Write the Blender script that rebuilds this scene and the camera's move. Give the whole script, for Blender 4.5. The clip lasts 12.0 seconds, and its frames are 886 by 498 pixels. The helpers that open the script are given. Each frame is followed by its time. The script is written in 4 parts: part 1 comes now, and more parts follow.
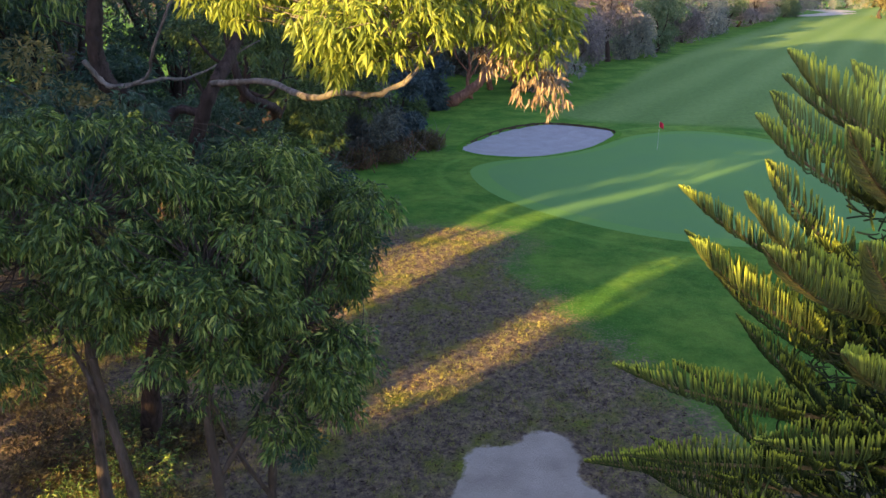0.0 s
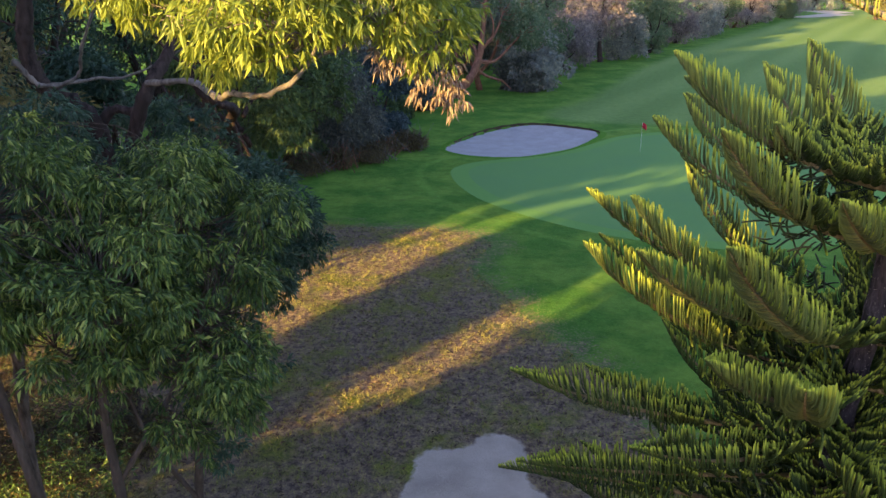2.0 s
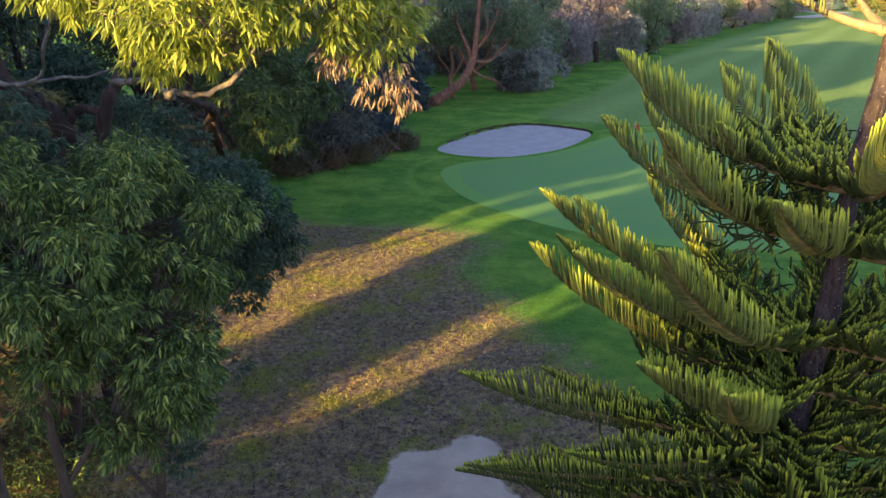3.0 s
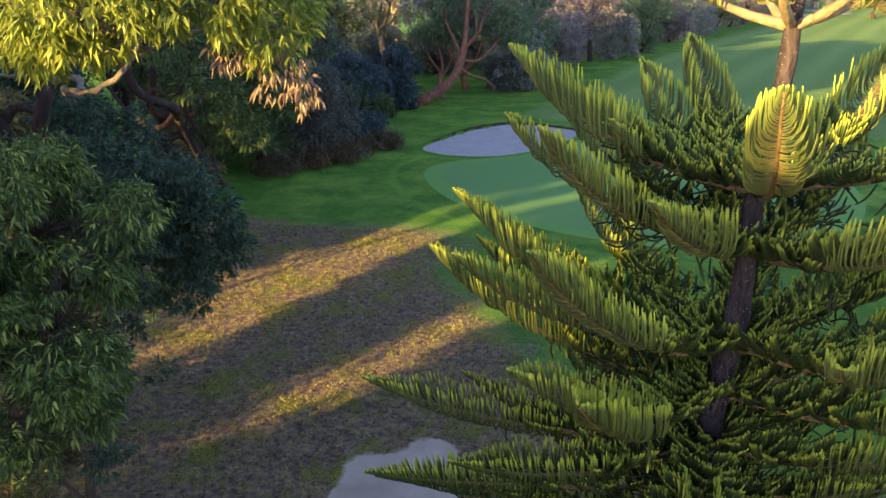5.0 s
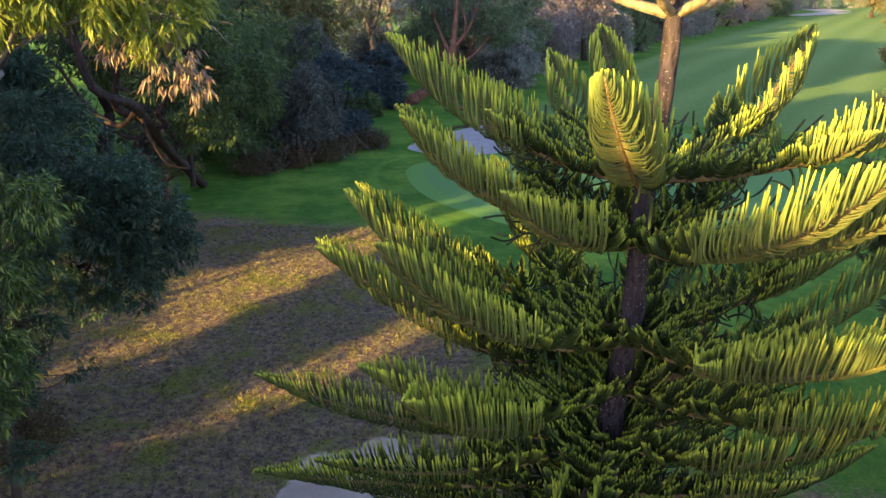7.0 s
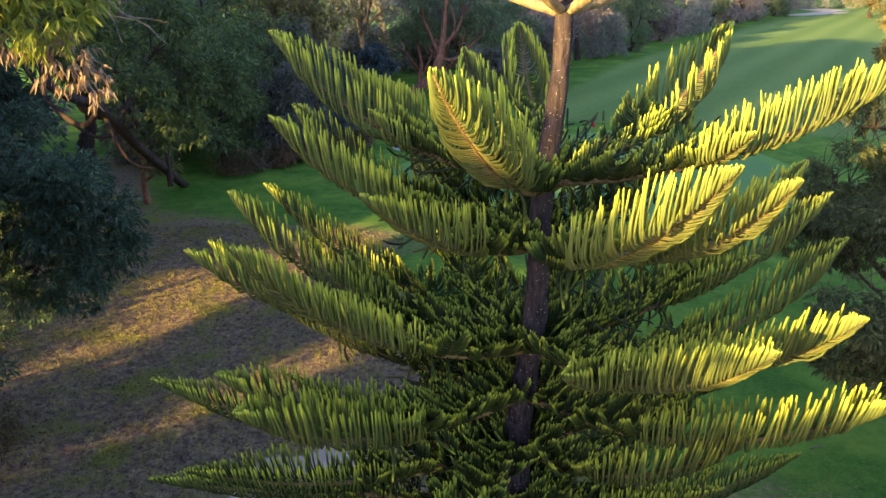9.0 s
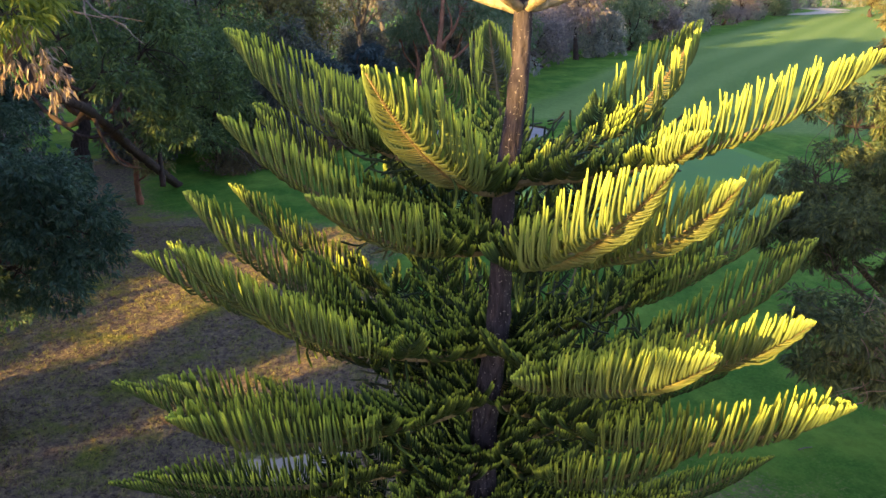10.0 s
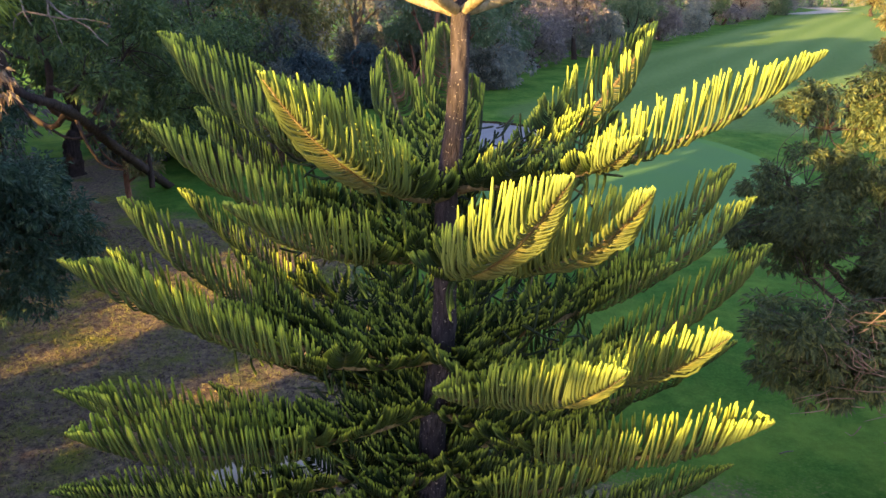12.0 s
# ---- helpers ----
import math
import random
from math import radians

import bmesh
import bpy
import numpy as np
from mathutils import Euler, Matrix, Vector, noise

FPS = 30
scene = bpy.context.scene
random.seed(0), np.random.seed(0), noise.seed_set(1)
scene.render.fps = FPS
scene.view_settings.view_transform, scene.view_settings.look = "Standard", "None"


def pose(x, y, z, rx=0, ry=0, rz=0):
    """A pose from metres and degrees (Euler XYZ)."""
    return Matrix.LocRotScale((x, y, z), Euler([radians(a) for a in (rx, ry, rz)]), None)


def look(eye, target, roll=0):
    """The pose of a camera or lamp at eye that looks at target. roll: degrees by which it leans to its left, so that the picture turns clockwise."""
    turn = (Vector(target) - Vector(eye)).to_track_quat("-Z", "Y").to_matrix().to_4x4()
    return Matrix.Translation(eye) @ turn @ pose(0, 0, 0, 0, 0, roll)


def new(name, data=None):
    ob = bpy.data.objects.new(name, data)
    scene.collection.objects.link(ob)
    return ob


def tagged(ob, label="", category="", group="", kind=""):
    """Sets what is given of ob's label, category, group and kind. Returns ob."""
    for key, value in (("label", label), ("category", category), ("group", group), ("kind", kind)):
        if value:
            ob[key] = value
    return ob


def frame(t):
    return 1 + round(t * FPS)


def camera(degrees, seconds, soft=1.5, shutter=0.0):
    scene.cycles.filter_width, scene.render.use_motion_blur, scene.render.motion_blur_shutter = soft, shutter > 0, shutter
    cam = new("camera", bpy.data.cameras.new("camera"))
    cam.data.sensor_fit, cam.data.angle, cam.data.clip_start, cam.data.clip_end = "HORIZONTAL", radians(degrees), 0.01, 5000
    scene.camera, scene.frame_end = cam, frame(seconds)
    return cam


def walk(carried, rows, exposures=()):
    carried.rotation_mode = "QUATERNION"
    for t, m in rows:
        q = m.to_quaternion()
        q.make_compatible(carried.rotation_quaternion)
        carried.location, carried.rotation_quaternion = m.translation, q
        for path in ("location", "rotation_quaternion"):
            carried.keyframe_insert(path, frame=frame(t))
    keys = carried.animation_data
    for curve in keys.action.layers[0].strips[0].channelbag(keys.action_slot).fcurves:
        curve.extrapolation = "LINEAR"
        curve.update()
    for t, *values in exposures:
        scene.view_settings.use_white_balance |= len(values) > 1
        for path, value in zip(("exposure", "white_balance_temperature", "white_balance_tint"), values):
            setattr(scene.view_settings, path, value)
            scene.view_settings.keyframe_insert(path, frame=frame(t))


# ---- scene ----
# ---- camera and its flight ----
cam = camera(59.0, 12.0)
METRES, EYE, TILT, STRETCH = 5.6, 9.9, -19.2, 0.6927
ROWS = [
    (0.0, 0.0, 0.0, 0.0, -0.0, -0.05, 0.1),
    (0.5, 0.0512, 0.0043, 0.0013, 0.01, -0.05, 0.06),
    (1.0, 0.0905, 0.0083, 0.0028, -0.02, -0.05, -0.04),
    (1.5, 0.1385, 0.0157, 0.0048, -0.02, -0.06, -0.08),
    (2.0, 0.1888, 0.0257, 0.0061, 0.0, -0.06, -0.11),
    (2.5, 0.2371, 0.0374, 0.0068, 0.01, -0.05, -0.15),
    (4.5, 0.4179, 0.1001, 0.0126, 0.11, -0.08, -0.1),
    (5.0, 0.4585, 0.1098, 0.0119, 0.11, -0.08, -0.12),
    (5.5, 0.5049, 0.121, 0.0092, 0.15, -0.09, -0.09),
    (6.0, 0.5551, 0.1326, 0.0069, 0.19, -0.11, 0.01),
    (6.5, 0.601, 0.1423, 0.0041, 0.22, -0.1, -0.01),
    (7.0, 0.6453, 0.1486, 0.0026, 0.23, -0.07, -0.06),
    (9.0, 0.8105, 0.1968, 0.0091, 0.26, -0.09, -0.13),
    (9.5, 0.8446, 0.211, 0.0099, 0.29, -0.1, -0.14),
    (10.0, 0.8721, 0.2215, 0.0112, 0.33, -0.1, -0.1),
    (10.5, 0.8952, 0.2295, 0.0135, 0.35, -0.11, -0.09),
    (11.0, 0.9198, 0.242, 0.016, 0.37, -0.1, -0.12),
    (11.5, 0.9418, 0.2502, 0.0186, 0.4, -0.11, -0.09),
    (12.0, 0.9617, 0.2523, 0.0213, 0.44, -0.11, -0.07),
]
walk(cam, [(t, pose(0, 0, EYE, TILT) @ pose(METRES * x, METRES * STRETCH * y, METRES * z, 90 + pitch / STRETCH, roll, yaw / STRETCH))
           for t, x, y, z, yaw, pitch, roll in ROWS], [(0.0, 2.45, 6200, 33), (12.0, 2.45, 6200, 33)])

# ---- world and sun ----
SUN_EL, SUN_AZ = radians(11.0), radians(45.0)      # light travels towards +x +y
SUN_DIR = Vector((math.sin(SUN_AZ) * math.cos(SUN_EL), math.cos(SUN_AZ) * math.cos(SUN_EL), -math.sin(SUN_EL)))
world = bpy.data.worlds.new("evening_sky")
scene.world = world
world.use_nodes = True
wn, wl = world.node_tree.nodes, world.node_tree.links
sky = wn.new("ShaderNodeTexSky")
sky.sky_type, sky.sun_disc = "NISHITA", False
sky.sun_elevation, sky.sun_rotation = SUN_EL, radians(225)
sky.altitude, sky.air_density, sky.dust_density, sky.ozone_density = 50, 1.0, 0.8, 1.6
wn["Background"].inputs["Strength"].default_value = 0.096
wl.new(sky.outputs["Color"], wn["Background"].inputs["Color"])
sun = new("sun", bpy.data.lights.new("sun", "SUN"))
sun.data.energy, sun.data.angle, sun.data.color = 4.3, radians(0.6), (1.0, 0.71, 0.17)
sun.matrix_world = look(Vector((0, 0, 60)) - SUN_DIR * 80, Vector((0, 0, 60)))

RNG = np.random.default_rng(7)


# ---- materials ----
class Mat:
    """A small helper round a node material."""

    def __init__(self, name, rough=0.7, spec=0.3):
        self.m = bpy.data.materials.new(name)
        self.m.use_nodes = True
        self.n, self.l = self.m.node_tree.nodes, self.m.node_tree.links
        self.b = self.n["Principled BSDF"]
        self.b.inputs["Roughness"].default_value = rough
        self.b.inputs["Specular IOR Level"].default_value = spec

    def noise(self, scale, detail=4.0, rough=0.55, coords="Object", stretch=None):
        tc = self.n.new("ShaderNodeTexCoord")
        out = tc.outputs[coords]
        if stretch:
            mp = self.n.new("ShaderNodeMapping")
            mp.inputs["Scale"].default_value = stretch
            self.l.new(out, mp.inputs["Vector"])
            out = mp.outputs["Vector"]
        t = self.n.new("ShaderNodeTexNoise")
        t.inputs["Scale"].default_value, t.inputs["Detail"].default_value, t.inputs["Roughness"].default_value = scale, detail, rough
        self.l.new(out, t.inputs["Vector"])
        return t.outputs["Fac"]

    def ramp(self, fac, stops):
        r = self.n.new("ShaderNodeValToRGB")
        e = r.color_ramp.elements
        while len(e) < len(stops):
            e.new(0.5)
        for el, (p, c) in zip(e, stops):
            el.position, el.color = p, (*c, 1) if len(c) == 3 else c
        self.l.new(fac, r.inputs["Fac"])
        return r.outputs["Color"]

    def mix(self, fac, a, b, mode="MIX"):
        x = self.n.new("ShaderNodeMix")
        x.data_type, x.blend_type = "RGBA", mode
        for sock, v in ((x.inputs["Factor"], fac), (x.inputs["A"], a), (x.inputs["B"], b)):
            if isinstance(v, (int, float)):
                sock.default_value = v
            elif isinstance(v, tuple):
                sock.default_value = (*v, 1)
            else:
                self.l.new(v, sock)
        return x.outputs["Result"]

    def bump(self, height, strength, dist=0.02):
        b = self.n.new("ShaderNodeBump")
        b.inputs["Strength"].default_value, b.inputs["Distance"].default_value = strength, dist
        self.l.new(height, b.inputs["Height"])
        self.l.new(b.outputs["Normal"], self.b.inputs["Normal"])

    def colour(self, c):
        if isinstance(c, tuple):
            self.b.inputs["Base Color"].default_value = (*c, 1)
        else:
            self.l.new(c, self.b.inputs["Base Color"])
        return self

    def island(self):
        return self.n.new("ShaderNodeNewGeometry").outputs["Random Per Island"]

    def attr(self, name):
        a = self.n.new("ShaderNodeAttribute")
        a.attribute_name = name
        return a.outputs["Fac"]


def leaf_material(name, stops, glow, rough=0.45, share=0.3):
    m = Mat(name, rough, 0.25)
    c = m.ramp(m.island(), stops)
    c = m.mix(0.45, c, m.ramp(m.noise(1.6, 3), [(0.34, (0.2, 0.24, 0.2)), (0.66, (0.85, 0.82, 0.7))]), "OVERLAY")
    m.colour(c)
    t = m.n.new("ShaderNodeBsdfTranslucent")
    m.l.new(m.mix(0.5, c, glow), t.inputs["Color"])
    s = m.n.new("ShaderNodeMixShader")
    s.inputs["Fac"].default_value = share
    m.l.new(m.b.outputs["BSDF"], s.inputs[1])
    m.l.new(t.outputs["BSDF"], s.inputs[2])
    m.l.new(s.outputs["Shader"], m.n["Material Output"].inputs["Surface"])
    return m.m


def bark_material(name, dark, light, scale=9.0, spots=None):
    m = Mat(name, 0.9, 0.15)
    g = m.noise(scale, 6, 0.65, stretch=(1, 1, 0.25))
    c = m.ramp(g, [(0.3, dark), (0.62, light)])
    c = m.mix(m.ramp(m.noise(2.2, 3), [(0.45, (0, 0, 0)), (0.7, (1, 1, 1))]), c, tuple(0.55 * v for v in light))
    if spots:
        c = m.mix(m.ramp(m.noise(48, 3, 0.5), [(0.665, (0, 0, 0)), (0.69, (1, 1, 1))]), c, spots)
    m.colour(c)
    m.bump(g, 1.0, 0.05)
    return m.m


def shoot_material(name):
    """Leafy pine shoots: tan at the stem, dark along the length, new growth at the end."""
    m = Mat(name, 0.55, 0.1)
    c = m.ramp(m.attr("along"), [(0.0, (0.23, 0.175, 0.055)), (0.14, (0.098, 0.106, 0.034)), (0.45, (0.113, 0.138, 0.042)), (0.80, (0.155, 0.188, 0.045)), (0.92, (0.43, 0.48, 0.06))])
    c = m.mix(1.0, c, m.ramp(m.island(), [(0.0, (0.68, 0.74, 0.88)), (0.6, (0.95, 1.0, 1.05)), (1.0, (1.2, 1.15, 1.0))]), "MULTIPLY")
    # crown shade put into the colour: inner scallops and lower tiers go darker
    c = m.mix(m.attr("shaded"), c, m.mix(1.0, c, (0.28, 0.38, 0.34), "MULTIPLY"))
    c = m.mix(0.4, c, m.ramp(m.noise(1.4, 3), [(0.34, (0.3, 0.34, 0.34)), (0.66, (0.75, 0.72, 0.6))]), "OVERLAY")
    m.colour(c)
    m.bump(m.noise(160, 2), 0.5, 0.004)
    return m.m


PINE_GREEN = shoot_material("pine_shoot_green")
GUM_GREEN = leaf_material("gum_leaf_green", [(0.0, (0.020, 0.046, 0.018)), (0.45, (0.050, 0.100, 0.030)), (0.78, (0.135, 0.21, 0.05)), (1.0, (0.33, 0.38, 0.10))], (0.2, 0.3, 0.05), 0.34, 0.18)
PINE_SHADED = leaf_material("pine_shoot_shaded", [(0.0, (0.022, 0.034, 0.014)), (0.6, (0.034, 0.052, 0.018)), (1.0, (0.07, 0.065, 0.026))], (0.05, 0.06, 0.02), 0.6, 0.02)
GUM_DARK = leaf_material("gum_leaf_dark", [(0.0, (0.024, 0.056, 0.040)), (0.7, (0.042, 0.086, 0.060)), (1.0, (0.10, 0.142, 0.085))], (0.1, 0.2, 0.06), 0.45, 0.18)
GUM_NAVY = leaf_material("gum_leaf_navy", [(0.0, (0.028, 0.05, 0.065)), (0.7, (0.046, 0.078, 0.098)), (1.0, (0.085, 0.12, 0.125))], (0.08, 0.13, 0.08), 0.45, 0.15)
# gum leaf with sunlight painted in: brighter and yellower than the green one
GUM_SUNLIT = leaf_material("gum_leaf_sunlit", [(0.0, (0.10, 0.14, 0.028)), (0.6, (0.22, 0.28, 0.045)), (1.0, (0.36, 0.39, 0.08))], (0.34, 0.40, 0.04), 0.4, 0.35)
DRY_LEAF = leaf_material("dry_leaf", [(0.0, (0.17, 0.11, 0.085)), (0.5, (0.31, 0.22, 0.18)), (1.0, (0.44, 0.34, 0.29))], (0.36, 0.24, 0.16), 0.6, 0.2)
BROWN_LEAF = leaf_material("brown_leaf", [(0.0, (0.045, 0.035, 0.022)), (0.6, (0.10, 0.075, 0.04)), (1.0, (0.17, 0.14, 0.06))], (0.2, 0.15, 0.05), 0.6, 0.2)
GUM_GREY = leaf_material("gum_leaf_grey", [(0.0, (0.045, 0.068, 0.036)), (0.6, (0.085, 0.115, 0.052)), (1.0, (0.17, 0.18, 0.06))], (0.2, 0.24, 0.06), 0.5, 0.2)
# distance haze is mixed into these two leaf colours: paler and bluer
HAZED_GREEN = leaf_material("hazed_leaf_green", [(0.0, (0.081, 0.138, 0.086)), (0.6, (0.125, 0.188, 0.117)), (1.0, (0.225, 0.250, 0.156))], (0.15, 0.2, 0.05), 0.6)
HAZED_GREY = leaf_material("hazed_leaf_grey", [(0.0, (0.169, 0.195, 0.211)), (0.6, (0.247, 0.267, 0.269)), (1.0, (0.390, 0.351, 0.309))], (0.18, 0.2, 0.1), 0.6)
# gold holds the low sun's tint in the leaf colour itself
SUNLIT_GOLD = leaf_material("sunlit_leaf_gold", [(0.0, (0.12, 0.115, 0.05)), (0.6, (0.2, 0.18, 0.07)), (1.0, (0.3, 0.24, 0.10))], (0.3, 0.26, 0.1), 0.6)
PINE_BARK = bark_material("pine_bark", (0.015, 0.011, 0.013), (0.098, 0.076, 0.082), 22, (0.42, 0.36, 0.30))
PINE_ARM = bark_material("pine_arm", (0.16, 0.115, 0.07), (0.42, 0.335, 0.21), 14)
# purple leaves for the far wood, lifted and blued to imitate haze
HAZED_PURPLE = leaf_material("hazed_leaf_purple", [(0.0, (0.162, 0.135, 0.169)), (0.6, (0.243, 0.209, 0.245)), (1.0, (0.378, 0.311, 0.288))], (0.2, 0.16, 0.1), 0.6)
GUM_MID = leaf_material("gum_leaf_mid", [(0.0, (0.038, 0.074, 0.032)), (0.6, (0.072, 0.125, 0.048)), (1.0, (0.16, 0.205, 0.06))], (0.15, 0.22, 0.05), 0.45, 0.2)
GUM_DUSK = leaf_material("gum_leaf_dusk", [(0.0, (0.070, 0.079, 0.084)), (0.6, (0.120, 0.132, 0.128)), (1.0, (0.228, 0.204, 0.165))], (0.14, 0.15, 0.07), 0.5)
PINE_STEM = bark_material("pine_stem", (0.13, 0.085, 0.045), (0.31, 0.23, 0.12), 20)
BARK_DARK = bark_material("bark_dark", (0.010, 0.008, 0.008), (0.078, 0.054, 0.048), 12)
BARK_GREY = bark_material("bark_grey", (0.06, 0.05, 0.046), (0.25, 0.215, 0.19), 9)
BARK_PALE = bark_material("bark_pale", (0.12, 0.075, 0.055), (0.36, 0.25, 0.19), 6)
BARK_STEM = bark_material("bark_stem", (0.04, 0.03, 0.024), (0.14, 0.108, 0.09), 11)
BARK_RED = bark_material("bark_red", (0.07, 0.032, 0.022), (0.32, 0.15, 0.10), 7)


# ---- mesh helpers ----
def mesh_object(name, verts, faces, material, parent=None, label="", smooth=True):
    me = bpy.data.meshes.new(name)
    verts = np.asarray(verts, dtype=np.float64).reshape(-1, 3)
    if isinstance(faces, np.ndarray):
        n, k = faces.shape
        me.vertices.add(len(verts))
        me.vertices.foreach_set("co", verts.ravel())
        me.loops.add(n * k)
        me.loops.foreach_set("vertex_index", faces.ravel().astype(np.int32))
        me.polygons.add(n)
        me.polygons.foreach_set("loop_start", np.arange(0, n * k, k, dtype=np.int32))
        me.update(calc_edges=True)
    else:
        me.from_pydata(verts.tolist(), [], faces)
    me.polygons.foreach_set("use_smooth", [smooth] * len(me.polygons))
    me.materials.append(material)
    me.update()
    ob = new(name, me)
    if parent:
        ob.parent = parent
    if label:
        tagged(ob, label)
    return ob


def root(name, place, label, category, group=""):
    e = new(name)
    e.location = place
    e.empty_display_size = 0.3
    return tagged(e, label, category, group)


def spline(points, n):
    """Catmull-Rom through the points, n samples a span."""
    p = np.asarray(points, float)
    p = np.vstack([2 * p[0] - p[1], p, 2 * p[-1] - p[-2]])
    out = []
    for i in range(1, len(p) - 2):
        a, b, c, d = p[i - 1:i + 3]
        for t in np.linspace(0, 1, n, endpoint=False):
            out.append(0.5 * (2 * b + (c - a) * t + (2 * a - 5 * b + 4 * c - d) * t * t + (3 * b - a - 3 * c + d) * t ** 3))
    return np.vstack([out, p[-2]])


class Tubes:
    """Collects bent, tapering, slightly knobbly tubes for one mesh."""

    def __init__(self):
        self.v, self.f, self.count = [], [], 0

    def add(self, line, r0, r1, sides=7, knob=0.06, rng=RNG):
        line = np.asarray(line, float)
        n = len(line)
        tan = np.gradient(line, axis=0)
        tan /= np.linalg.norm(tan, axis=1)[:, None] + 1e-9
        ref = np.array([0.31, 0.17, 0.93]) if abs(tan[0][2]) < 0.85 else np.array([1.0, 0.2, 0.1])
        s = np.cross(tan, ref)
        s /= np.linalg.norm(s, axis=1)[:, None] + 1e-9
        u = np.cross(s, tan)
        r = np.linspace(r0, r1, n) * (1 + knob * rng.standard_normal(n))
        a = np.linspace(0, 2 * np.pi, sides, endpoint=False)
        ring = line[:, None] + r[:, None, None] * (np.cos(a)[None, :, None] * s[:, None] + np.sin(a)[None, :, None] * u[:, None])
        ring += knob * 0.6 * r[:, None, None] * rng.standard_normal((n, sides, 1)) * (ring - line[:, None]) / (r[:, None, None] + 1e-9)
        self.v.append(ring.reshape(-1, 3))
        c = self.count
        for i in range(n - 1):
            for j in range(sides):
                k = (j + 1) % sides
                self.f.append((c + i * sides + j, c + i * sides + k, c + (i + 1) * sides + k, c + (i + 1) * sides + j))
        self.f.append(tuple(c + (n - 1) * sides + j for j in range(sides)))
        self.f.append(tuple(c + sides - 1 - j for j in range(sides)))
        self.count += n * sides
        return self

    def build(self, name, material, parent, label="", offset=(0, 0, 0)):
        return mesh_object(name, np.vstack(self.v) - np.asarray(offset, float), self.f, material, parent, label)


def unit(v):
    return v / (np.linalg.norm(v, axis=-1, keepdims=True) + 1e-9)


def leaves(pos, axis, length, width, rng, bend=0.15):
    """Lance-shaped folded leaves: six points and four triangles each."""
    n = len(pos)
    axis = unit(axis)
    side = unit(np.cross(axis, unit(rng.standard_normal((n, 3)))))
    up = np.cross(side, axis)
    L, Wd = length[:, None], width[:, None]
    p0 = pos
    m1 = pos + axis * L * 0.38 + up * L * bend * 0.5
    p3 = pos + axis * L - np.array([0, 0, 1]) * L * bend
    a, b = m1 - side * Wd * 0.5 + up * Wd * 0.25, m1 + side * Wd * 0.5 + up * Wd * 0.25
    v = np.stack([p0, a, p3, m1, b], 1).reshape(-1, 3)
    i = np.arange(n)[:, None] * 5
    f = np.concatenate([i + [0, 3, 1], i + [1, 3, 2], i + [0, 4, 3], i + [3, 4, 2]])
    return v, f


def cloud(blobs, clumps, each, spread, leaf, rng, hang=0.8, shell=0.55, slim=0.2, lumps=None):
    """Leaf bunches over the shells of ellipsoids. blobs: (centre, radii). Returns leaf points, axes, lengths, widths and the bunch centres."""
    cs, rs = np.array([b[0] for b in blobs], float), np.array([b[1] for b in blobs], float)
    wgt = (rs[:, 0] * rs[:, 1] + rs[:, 0] * rs[:, 2]) ** 1.0
    pick = rng.choice(len(blobs), clumps, p=wgt / wgt.sum())
    d = unit(rng.standard_normal((clumps, 3)))
    rad = shell + (1.08 - shell) * rng.random(clumps) ** 0.6
    cen = cs[pick] + d * rs[pick] * rad[:, None]
    out = unit(d / rs[pick])
    if lumps:       # the crown is broken up into lumps, leafiest on top
        k, size = lumps
        lc, lsize = cen[:k], size * rng.uniform(0.65, 1.35, k)
        who = rng.integers(0, k, clumps)
        out = unit(rng.standard_normal((clumps, 3)) + [0, 0, 0.45])
        cen = lc[who] + out * (lsize[who] * rng.uniform(0.6, 1.05, clumps))[:, None] * [1, 1, 0.8]
    k = clumps * each
    ci = np.repeat(np.arange(clumps), each)
    size = rng.uniform(0.6, 1.3, clumps)[ci]
    ray = unit(rng.standard_normal((k, 3)))
    pos = cen[ci] + ray * spread * (size * rng.random(k) ** 0.7)[:, None] * [1, 1, 0.7]
    ax = out[ci] * 0.45 + ray * 0.75 + rng.standard_normal((k, 3)) * 0.25 + [0, 0, -hang]
    ln = leaf * rng.uniform(0.6, 1.25, k)
    return pos, ax, ln, ln * slim * rng.uniform(0.8, 1.3, k), cen


